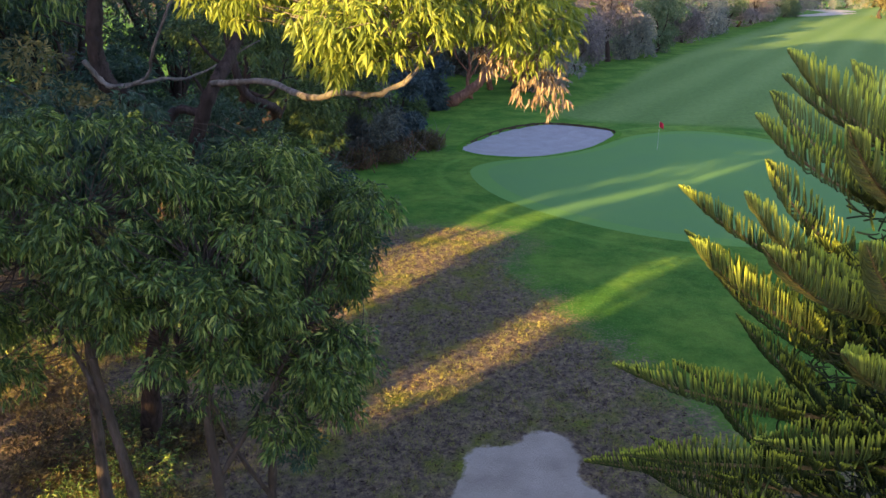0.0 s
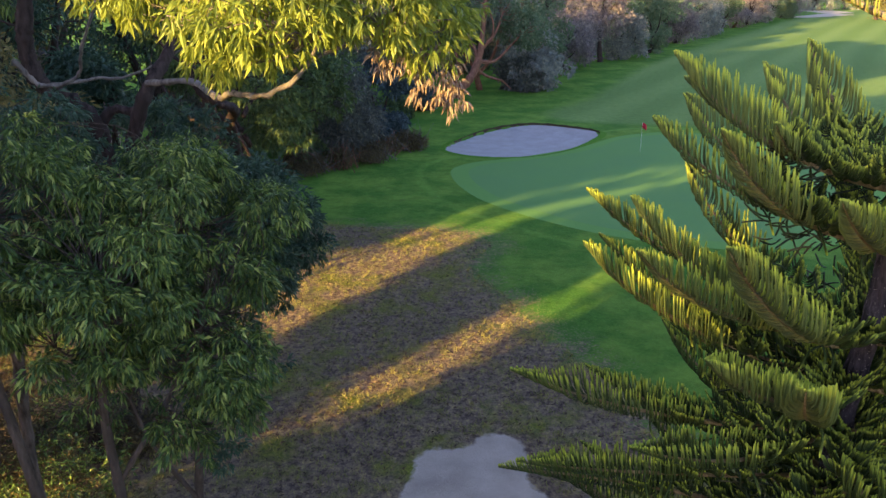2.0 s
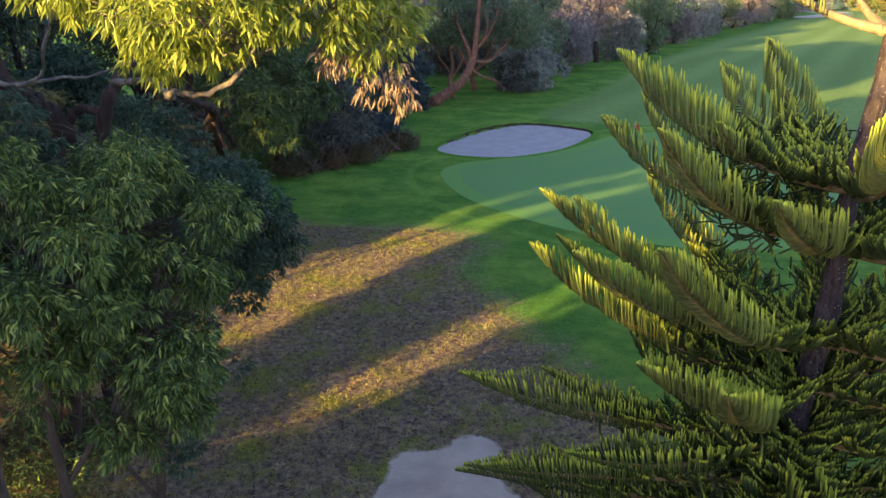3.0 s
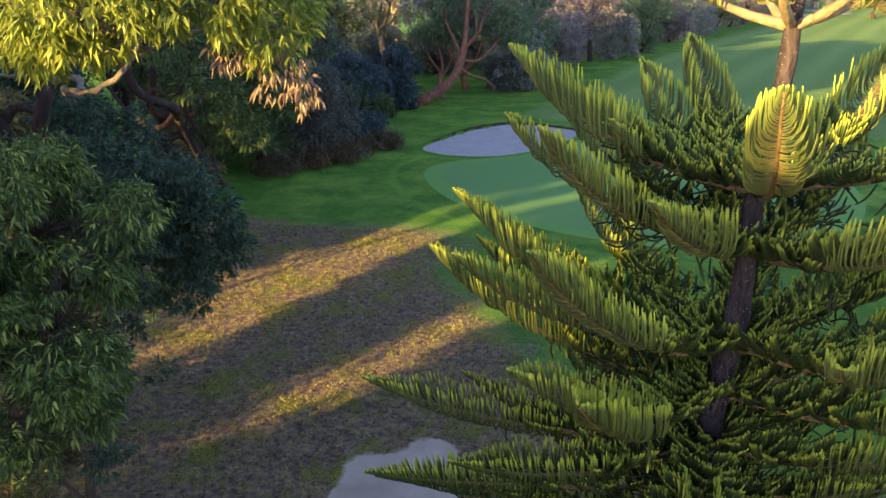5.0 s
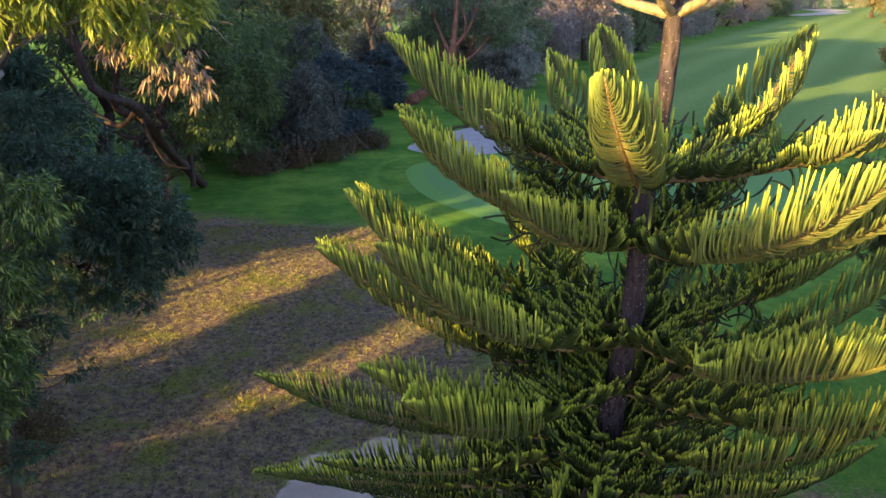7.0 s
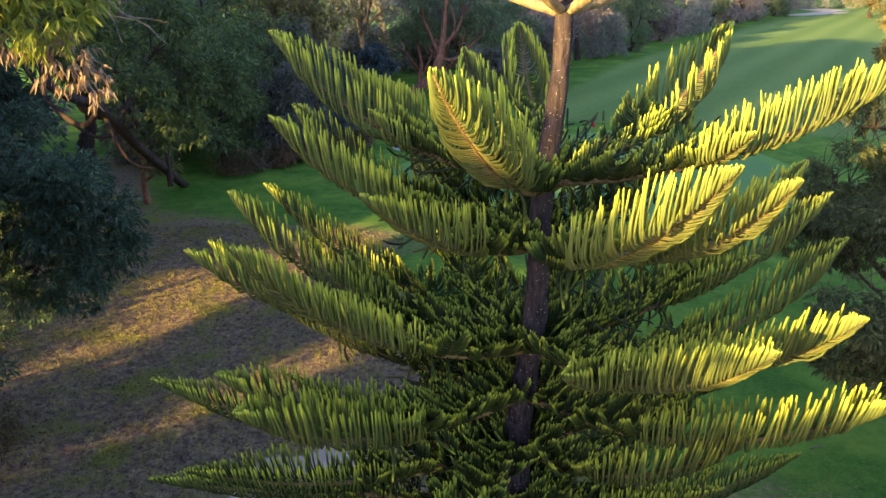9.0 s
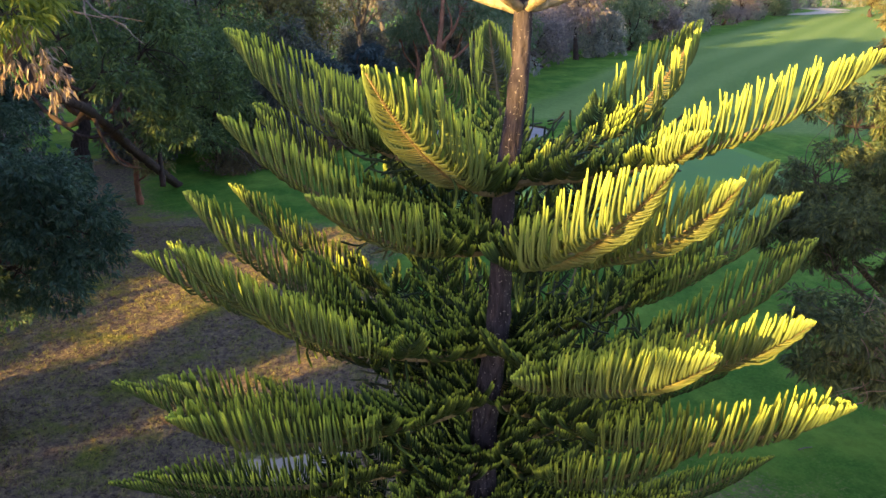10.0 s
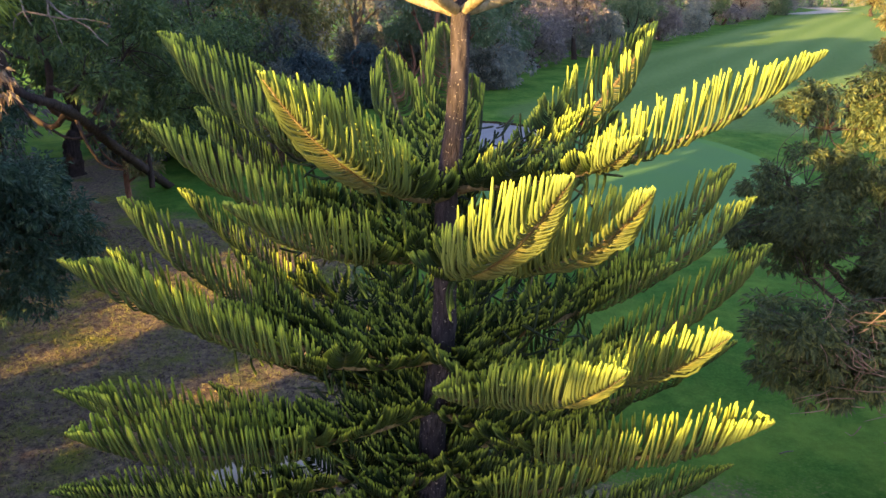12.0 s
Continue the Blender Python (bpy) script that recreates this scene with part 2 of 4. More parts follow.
def tree(name, base, trunk_lines, blobs, clumps, each, spread, leaf, leaf_mat, bark, label, seed, hang=0.8, shell=0.55, slim=0.2, twigs=60, twig_r=0.02, group="", category="tree", lumps=None):
    """A tree: trunk, limbs to the masses of its crown, twigs and leaves. trunk_lines: (points, r0, r1); the first is the trunk."""
    rng = np.random.default_rng(seed)
    base = np.asarray(base, float)
    e = root(name, base, label, category, group)
    pts, r0, r1 = trunk_lines[0]
    Tubes().add(spline(pts, 14), r0, r1, 13, 0.085, rng).build("trunk", bark, e, "", base)
    for pts, r0, r1 in trunk_lines[1:]:
        Tubes().add(spline(pts, 9), r0, r1, 9, 0.085, rng).build("limb", bark, e, "", base)
    pos, ax, ln, wd, cen = cloud(blobs, clumps, each, spread, leaf, rng, hang, shell, slim, lumps)
    if twigs:
        t = Tubes()
        hubs = np.vstack([spline(q[0], 6)[4:] for q in trunk_lines] + [np.array([q[0] for q in blobs]) + rng.normal(0, 0.3, (len(blobs), 3)) * np.array([q[1] for q in blobs])])
        for c in cen[rng.choice(len(cen), min(twigs, len(cen)), replace=False)]:
            h = hubs[np.argsort(np.linalg.norm(hubs - c, axis=1))[rng.integers(0, 3)]]
            mid = (h + c) / 2 + rng.standard_normal(3) * 0.12 * np.linalg.norm(c - h)
            t.add(spline([h, mid, c], 4), twig_r, twig_r * 0.25, 4, 0.05, rng)
        tagged(t.build("twig_spray", bark, e, "thin bare twigs", base), kind="stuff")
    v, f = leaves(pos, ax, ln, wd, rng)
    tagged(mesh_object("crown", v - base, f, leaf_mat, e, "", False), kind="stuff")
    return e


def plain_tree(name, x, y, h, r, leaf_mat, bark, label, seed, low=0.3, clumps=500, each=9, leaf=0.35, spread=0.35, lean=(0, 0), flat=0.8, twigs=40, group="", slim=0.28, hang=0.4):
    """A broad tree with several crown masses, a bent trunk and limbs."""
    rng = np.random.default_rng(seed)
    top = h * (low + (1 - low) * 0.45)
    blobs, lines = [], []
    knee = np.array([x + lean[0] * 0.5 + rng.normal(0, 0.15 * r), y + lean[1] * 0.5 + rng.normal(0, 0.15 * r), h * max(low, 0.2) * 0.9])
    lines.append(([(x, y, -0.1), tuple((np.array([x, y, 0]) + knee) / 2 + rng.normal(0, 0.06 * r, 3) * [1, 1, 0]), tuple(knee), (x + lean[0], y + lean[1], top)], 0.05 * h ** 0.8 + 0.05, 0.05))
    for i in range(9):
        a = i * 2.4 + rng.random()
        rr = r * rng.uniform(0.35, 0.62) if i else 0
        k = 0.66 if i == 0 else rng.uniform(0.12, 0.62) if i < 6 else rng.uniform(0.08, 0.3)
        zz = h * (low + (1 - low) * k)
        br = r * rng.uniform(0.42, 0.58)
        c = (x + lean[0] + rr * math.cos(a), y + lean[1] + rr * math.sin(a), zz)
        bz = min(br * flat * 1.2, h - zz, zz - h * low * 0.6 + 0.1 * h)
        blobs.append((c, (br, br, max(bz, 0.35 * br))))
        if 0 < i < 6:
            lines.append(([tuple(knee), tuple((knee + np.array(c)) / 2 + rng.normal(0, 0.1 * r, 3)), c], 0.02 * h ** 0.8 + 0.02, 0.02))
    return tree(name, (x, y, 0), lines, blobs, clumps, each, spread, leaf, leaf_mat, bark, label, seed, hang, 0.5, slim, twigs, 0.015 + 0.002 * h, group, "tree", (int(26 + 3 * h), 0.27 * r))


# ---- ground ----
def ring_spline(points, n=10):
    p = np.asarray(points, float)
    p = np.vstack([p[-1], p, p[0], p[1]])
    out = []
    for i in range(1, len(p) - 2):
        a, b, c, d = p[i - 1:i + 3]
        for t in np.linspace(0, 1, n, endpoint=False):
            out.append(0.5 * (2 * b + (c - a) * t + (2 * a - 5 * b + 4 * c - d) * t * t + (3 * b - a - 3 * c + d) * t ** 3))
    return np.array(out)


def inside(px, py, ring):
    """Signed distance to a closed ring, positive inside."""
    res = np.zeros(px.shape, bool)
    best = np.full(px.shape, 1e9)
    for (x0, y0), (x1, y1) in zip(ring, np.roll(ring, -1, axis=0)):
        cross = ((y0 > py) != (y1 > py)) & (px < (x1 - x0) * (py - y0) / (y1 - y0 + 1e-12) + x0)
        res ^= cross
        dx, dy = x1 - x0, y1 - y0
        k = np.clip(((px - x0) * dx + (py - y0) * dy) / (dx * dx + dy * dy + 1e-12), 0, 1)
        best = np.minimum(best, np.hypot(px - x0 - k * dx, py - y0 - k * dy))
    return np.where(res, best, -best)


BUNKER = ring_spline([(1.2, 46.9), (2.0, 49.6), (4.2, 53.0), (7.2, 54.9), (10.0, 53.6), (11.4, 51.4), (9.6, 47.7), (7.2, 45.3), (4.7, 44.5), (2.4, 45.2)])
GREEN = ring_spline([(2.4, 40.3), (3.4, 42.6), (6.4, 44.0), (9.8, 46.3), (12.8, 49.8), (16.8, 51.2), (20.6, 48.0), (22.0, 41.0), (20.5, 34.5), (17.0, 30.3), (12.6, 29.0), (9.2, 29.7), (6.2, 31.8), (3.5, 35.6)])
LITTER = ring_spline([(-5.0, 32.0), (-1.5, 30.4), (1.0, 30.2), (2.9, 28.3), (2.2, 25.6), (3.2, 23.0), (4.0, 20.6), (5.4, 17.6), (6.6, 14.5), (10.5, 13.5), (15, 12.6), (24, 11), (26, -6), (10, -30), (-30, -30), (-40, 10), (-22, 34), (-14, 44), (-10.5, 38.5), (-8.5, 33.5)])
PATCH = ring_spline([(0.5, 14.6), (0.85, 15.0), (1.3, 14.85), (1.75, 15.2), (2.2, 15.55), (2.75, 15.2), (2.95, 14.5), (2.9, 13.6), (3.6, 12.6), (3.2, 11), (1.5, 10.2), (-0.2, 11), (-0.1, 12.6), (0.3, 13.6)], 6)
FAIRWAY = ring_spline([(9, 58), (15, 70), (26, 95), (46, 131), (97, 214), (135, 262), (172, 240), (120, 170), (75, 100), (48, 60), (33, 50), (20, 54)])


def ground_z(x, y):
    return 0.30 * np.exp(-((x - 4) ** 2 + (y - 25) ** 2) / 90.0) + 0.05 * np.sin(x * 0.31 + 1) * np.sin(y * 0.23)


def steps(lo, hi, fine, far_lo, far_hi):
    mid = list(np.arange(lo, hi, fine))
    s, v, left = fine, lo, []
    while v > far_lo:
        s *= 1.16
        v -= s
        left.append(v)
    s, v, right = fine, mid[-1], []
    while v < far_hi:
        s *= 1.12
        v += s
        right.append(v)
    return np.array(left[::-1] + mid + right)


gx, gy = steps(-10, 24, 0.25, -900, 1500), steps(9, 57, 0.25, -900, 2200)
GX, GY = np.meshgrid(gx, gy)
GZ = ground_z(GX, GY)
dip = inside(GX, GY, BUNKER)
GZ = np.where(dip > 0.15, GZ - 0.6, GZ)
nx, ny = len(gx), len(gy)
idx = np.arange(nx * ny).reshape(ny, nx)
quads = np.stack([idx[:-1, :-1], idx[:-1, 1:], idx[1:, 1:], idx[1:, :-1]], -1).reshape(-1, 4)

g = Mat("turf", 0.95, 0.04)
lit, fair = g.attr("litter"), g.attr("fairway")
wob = g.noise(0.9, 6, 0.7)
fine = g.noise(14, 5, 0.75)
lit_mask = g.ramp(g.mix(0.45, g.mix(0.5, lit, wob), fine), [(0.44, (0, 0, 0)), (0.54, (1, 1, 1))])
rough_c = g.ramp(fine, [(0.3, (0.034, 0.114, 0.018)), (0.7, (0.090, 0.222, 0.033))])
rough_c = g.mix(g.ramp(g.noise(0.35, 6, 0.65), [(0.42, (0, 0, 0)), (0.66, (1, 1, 1))]), rough_c, (0.15, 0.272, 0.042))
fair_c = g.ramp(fine, [(0.3, (0.10, 0.19, 0.05)), (0.7, (0.155, 0.25, 0.07))])
geo = g.n.new("ShaderNodeTexCoord")
turn = g.n.new("ShaderNodeMapping")
turn.inputs["Rotation"].default_value = (0, 0, radians(31))
g.l.new(geo.outputs["Object"], turn.inputs["Vector"])
band = g.n.new("ShaderNodeTexWave")
band.inputs["Scale"].default_value, band.inputs["Distortion"].default_value, band.inputs["Detail"].default_value, band.inputs["Detail Scale"].default_value = 0.055, 3.0, 3.0, 0.25
g.l.new(turn.outputs["Vector"], band.inputs["Vector"])
stripe = g.mix(0.5, band.outputs["Fac"], g.noise(0.35, 5, 0.65))
fair_c = g.mix(g.ramp(stripe, [(0.3, (0, 0, 0)), (0.75, (1, 1, 1))]), fair_c, (0.165, 0.262, 0.076))
turf_c = g.mix(g.ramp(g.mix(0.2, fair, wob), [(0.42, (0, 0, 0)), (0.56, (1, 1, 1))]), rough_c, fair_c)
soil = g.ramp(g.noise(6, 8, 0.85), [(0.38, (0.066, 0.045, 0.045)), (0.52, (0.225, 0.162, 0.115)), (0.64, (0.44, 0.335, 0.15))])
soil = g.mix(g.ramp(g.noise(0.55, 5, 0.65), [(0.50, (0, 0, 0)), (0.66, (1, 1, 1))]), soil, g.ramp(fine, [(0.35, (0.09, 0.115, 0.022)), (0.7, (0.30, 0.30, 0.055))]))
bare = g.ramp(g.noise(0.9, 6, 0.6), [(0.3, (0.40, 0.32, 0.26)), (0.7, (0.60, 0.50, 0.42))])
bare_mask = g.ramp(g.mix(0.35, g.attr("bare"), g.noise(2.4, 6, 0.7)), [(0.49, (0, 0, 0)), (0.56, (1, 1, 1))])
wave = g.n.new("ShaderNodeMath")
wave.operation = "SINE"
g.l.new(g.mix(0.04, g.attr("mown"), g.noise(0.5, 4)), wave.inputs[0])
rounds = g.mix(1.0, g.ramp(wave.outputs[0], [(0.55, (0, 0, 0)), (1.0, (1, 1, 1))]), g.ramp(g.mix(0.5, g.attr("apron"), g.noise(0.25, 4)), [(0.5, (0, 0, 0)), (0.66, (0.5, 0.5, 0.5))]), "MULTIPLY")
turf_c = g.mix(rounds, turf_c, (0.15, 0.31, 0.05))
turf_c = g.mix(0.4, turf_c, g.ramp(g.noise(2.2, 7, 0.8), [(0.36, (0.28, 0.28, 0.26)), (0.64, (0.72, 0.72, 0.68))]), "OVERLAY")
g.colour(g.mix(bare_mask, g.mix(lit_mask, turf_c, soil), bare))
g.bump(g.noise(9, 8, 0.85), 0.8, 0.08)

ground = mesh_object("ground", np.stack([GX, GY, GZ], -1), quads, g.m)
tagged(ground, "mown green grass and dry leaf-strewn soil", "ground", kind="structure")
for nm, ring, soft in (("litter", LITTER, 1.8), ("fairway", FAIRWAY, 4.0), ("bare", PATCH, 0.45)):
    a = ground.data.attributes.new(nm, "FLOAT", "POINT")
    a.data.foreach_set("value", np.clip(0.5 + 0.5 * inside(GX, GY, ring).ravel() / soft, 0, 1))


away = -inside(GX, GY, GREEN).ravel()       # the mower's rounds about the green
ground.data.attributes.new("mown", "FLOAT", "POINT").data.foreach_set("value", np.clip(away, -1, 12) * 3.1)
ground.data.attributes.new("apron", "FLOAT", "POINT").data.foreach_set("value", np.clip(1 - away / 9.0, 0, 1))


def sheet(name, ring, centre, zfun, material, rings=12):
    """A disc laid out from a centre to a closed outline."""
    ring = np.asarray(ring)
    n = len(ring)
    v = [np.array([[*centre, 0]])]
    for k in range(1, rings + 1):
        p = np.asarray(centre) + (ring - centre) * (k / rings)
        v.append(np.c_[p, np.zeros(n)])
    v = np.vstack(v)
    v[:, 2] = zfun(v[:, 0], v[:, 1])
    f = [(0, 1 + i, 1 + (i + 1) % n) for i in range(n)]
    for k in range(rings - 1):
        o = 1 + k * n
        f += [(o + i, o + n + i, o + n + (i + 1) % n, o + (i + 1) % n) for i in range(n)]
    return mesh_object(name, v, f, material)


m = Mat("putting_turf", 0.95, 0.04)
c = m.ramp(m.noise(20, 5, 0.7), [(0.3, (0.105, 0.232, 0.070)), (0.7, (0.145, 0.285, 0.086))])
c = m.mix(m.ramp(m.noise(0.3, 4), [(0.4, (0, 0, 0)), (0.7, (1, 1, 1))]), c, (0.118, 0.245, 0.082))
m.colour(c)
m.bump(m.noise(60, 3), 0.15, 0.01)
tagged(sheet("putting_green", GREEN, (12, 40), lambda x, y: ground_z(x, y) + 0.012, m.m), "closely mown pale green putting surface", "putting green", kind="structure")
m = Mat("collar_turf", 0.95, 0.04)
m.colour(m.ramp(m.noise(18, 5, 0.7), [(0.3, (0.105, 0.245, 0.055)), (0.7, (0.155, 0.31, 0.08))]))
gc = np.array([12.0, 40.0])
COLLAR = GREEN + (GREEN - gc) / np.linalg.norm(GREEN - gc, axis=1)[:, None] * 0.95
tagged(sheet("green_collar", COLLAR, gc, lambda x, y: ground_z(x, y) + 0.006, m.m), "slightly longer grass ring round the putting green", "green collar", kind="structure")

sand = Mat("bunker_sand", 0.95, 0.1)
sc = sand.ramp(sand.noise(1.2, 6, 0.65), [(0.3, (0.31, 0.285, 0.275)), (0.7, (0.43, 0.395, 0.385))])
sand.colour(sand.mix(0.3, sc, sand.ramp(sand.noise(12, 4), [(0.35, (0.22, 0.2, 0.19)), (0.65, (0.48, 0.44, 0.43))])))
sand.bump(sand.noise(5, 6, 0.7), 0.6, 0.08)
bc = np.array([6.2, 49.6])
bdip = lambda x, y: ground_z(x, y) - 0.26 + 0.20 * np.clip(np.hypot(x - bc[0], y - bc[1]) / 5.0, 0, 1.2) ** 2
bunker = sheet("bunker", bc + (BUNKER - bc) * 1.01, bc, bdip, sand.m)
tagged(bunker, "grey sand bunker with a cut turf edge", "bunker", kind="structure")
n = len(BUNKER)


def lip_rings(rows):
    v, f = [], []
    for s, base, rise in rows:
        p = bc + (BUNKER - bc) * s
        far = np.clip(0.5 + (p[:, 1] - bc[1] + 0.35 * (p[:, 0] - bc[0])) / 7.0, 0.06, 1)
        v.append(np.c_[p, ground_z(p[:, 0], p[:, 1]) + base + rise * far + 0.02 * np.sin(np.arange(n) * 1.7) * far * (rise > 0)])
    for k in range(len(rows) - 1):
        f += [(k * n + i, k * n + (i + 1) % n, (k + 1) * n + (i + 1) % n, (k + 1) * n + i) for i in range(n)]
    return np.vstack(v), f


m = Mat("edge_dark", 0.95, 0.05)
m.colour(m.ramp(m.noise(7, 5, 0.7), [(0.3, (0.03, 0.024, 0.016)), (0.7, (0.085, 0.06, 0.04))]))
mesh_object("edge", *lip_rings([(0.985, -0.3, 0.0), (0.99, -0.05, 0.05), (0.998, 0.0, 0.12)]), m.m, bunker, "dark cut soil edge")
m = Mat("lip_turf", 0.95, 0.04)
m.colour(m.ramp(m.noise(9, 5, 0.7), [(0.3, (0.040, 0.125, 0.012)), (0.7, (0.095, 0.23, 0.024))]))
mesh_object("lip", *lip_rings([(0.998, 0.0, 0.12), (1.015, 0.004, 0.115), (1.06, 0.004, 0.03), (1.10, -0.01, 0.0)]), m.m, bunker, "raised turf lip")

track = Mat("track_sand", 0.95, 0.1)
track.colour(track.ramp(track.noise(0.6, 5), [(0.3, (0.42, 0.36, 0.28)), (0.7, (0.58, 0.50, 0.40))]))
TRACK = ring_spline([(88, 206), (97, 214), (107, 224), (112, 236), (108, 250), (114, 252), (118, 238), (113, 222), (102, 211), (92, 204)])
tagged(sheet("path", TRACK, (107, 226), lambda x, y: ground_z(x, y) + 0.03, track.m), "pale sandy track at the end of the fairway", "path", kind="structure")
# ---- the Norfolk-type pine ----
def whips(base, d0, d1, length, radius, sides=5):
    """Curved, blunt-ended leafy shoots: from direction d0 at the stem to d1 at the end."""
    n = len(base)
    steps01 = np.array([0, 0.13, 0.3, 0.48, 0.66, 0.84, 0.955, 1.0])
    rings = len(steps01)
    t = steps01[None, :, None]
    d0, d1 = unit(d0)[:, None], unit(d1)[:, None]
    L = length[:, None, None]
    q, w = np.minimum(t, 0.68), np.maximum(t - 0.68, 0)
    p = base[:, None] + L * (d0 * (q - q * q / 1.36) + d1 * (q * q / 1.36 + w))
    tan = unit(d0 * (1 - q / 0.68) + d1 * (q / 0.68))
    s = unit(np.cross(tan, np.broadcast_to(np.array([0.83, 0.5, 0.23]), tan.shape)))
    u = np.cross(s, tan)
    prof = np.array([0.6, 0.85, 0.98, 1.04, 1.06, 1.08, 0.95, 0.5])[None, :, None, None]
    a = np.linspace(0, 2 * np.pi, sides, endpoint=False)
    ring = p[:, :, None] + radius[:, None, None, None] * prof * (np.cos(a)[:, None] * s[:, :, None] + np.sin(a)[:, None] * u[:, :, None])
    v = ring.reshape(-1, 3)
    o = (np.arange(n) * rings * sides)[:, None, None]
    i = np.arange(rings - 1)[None, :, None] * sides
    j = np.arange(sides)[None, None, :]
    k = (j + 1) % sides
    f = np.stack([o + i + j, o + i + k, o + i + sides + k, o + i + sides + j], -1).reshape(-1, 4)
    e = (np.arange(n) * rings * sides)[:, None] + (rings - 1) * sides + np.array([0, 1, 2, 4])[None]
    along = np.tile(np.repeat(steps01, sides), n)
    return v, np.concatenate([f, e]), along


def shoots_mesh(name, w, parent, label="", shaded=0.0):
    v, f, along = w
    ob = mesh_object(name, v - PB, f, PINE_GREEN, parent, label)
    ob.data.attributes.new("along", "FLOAT", "POINT").data.foreach_set("value", along.astype(np.float32))
    ob.data.attributes.new("shaded", "FLOAT", "POINT").data.foreach_set("value", (np.repeat(shaded, len(along) // max(1, np.size(shaded))) * np.clip(1.75 - 1.55 * along, 0, 1)).astype(np.float32))
    return ob


PINE_AXIS = lambda z: np.array([5.45 + (z - 9.42) * 0.058, 7.2, z])
pine = root("norfolk_pine", (4.9, 7.2, 0), "tall dark green island pine with upswept tiered branches", "tree")
PB = np.array([4.9, 7.2, 0])
prng = np.random.default_rng(11)
zs = np.linspace(-0.1, 11.3, 70)
Tubes().add(np.array([PINE_AXIS(z) + [0.02 * math.sin(z * 3), 0.02 * math.cos(z * 2.3), 0] for z in zs]), 0.20, 0.045, 14, 0.05, prng).build("trunk", PINE_BARK, pine, "rough dark bark with pale resin spots", PB)


def frond_rows(line, start, gap, length, rng, spread=0.75, thick=0.0082, fan=0.0, roll=0.0, even=False):
    """Two ranks of shoots along a stem from the share start to its end; roll tips the frond about its stem."""
    seg = np.linalg.norm(np.diff(line, axis=0), axis=1)
    cum = np.r_[0, np.cumsum(seg)]
    tot = cum[-1]
    s = np.arange(start * tot, tot, gap)
    out = []
    for sgn in (-1, 1):
        ss = np.clip(s + rng.uniform(-0.2, 0.2, len(s)) * gap, 0, tot * 0.999)
        p = np.stack([np.interp(ss, cum, line[:, i]) for i in range(3)], -1)
        q = np.stack([np.interp(np.clip(ss + 0.05, 0, tot), cum, line[:, i]) - np.interp(np.clip(ss - 0.05, 0, tot), cum, line[:, i]) for i in range(3)], -1)
        tan = unit(q)
        side = unit(np.cross(tan, [0, 0, 1]))
        up = np.cross(side, tan)
        lat = (side * math.cos(roll) + up * math.sin(roll)) * sgn
        k = (ss - start * tot) / (tot * (1 - start) + 1e-9)
        reach = np.minimum(length, np.maximum(0.74 * (line[-1][2] - p[:, 2]), 0.34 * (tot - ss))) * np.minimum(1, 0.72 + 2.5 * k) + 0.03
        if even:        # a scallop: shoots of like length from a short stem
            reach = length * (1 - 0.3 * k)
        ln = reach / 0.6 * rng.uniform(0.88, 1.08, len(ss))
        fw = 0.25 + 1.0 * k[:, None] ** 3
        d0 = lat * spread + tan * fw - up * 0.46 + rng.standard_normal(p.shape) * (0.03 if even else 0.065)
        d1 = lat * (fan * 0.55 - 0.08) + tan * (0.02 + fan * 0.35 + 0.5 * k[:, None] ** 2) + np.array([0, 0, 1.0]) + rng.standard_normal(p.shape) * (0.03 if even else 0.065)
        out.append((p, d0, d1, ln, np.full(len(ss), thick) * rng.uniform(0.8, 1.15, len(ss))))
    return [np.concatenate(x) for x in zip(*out)]


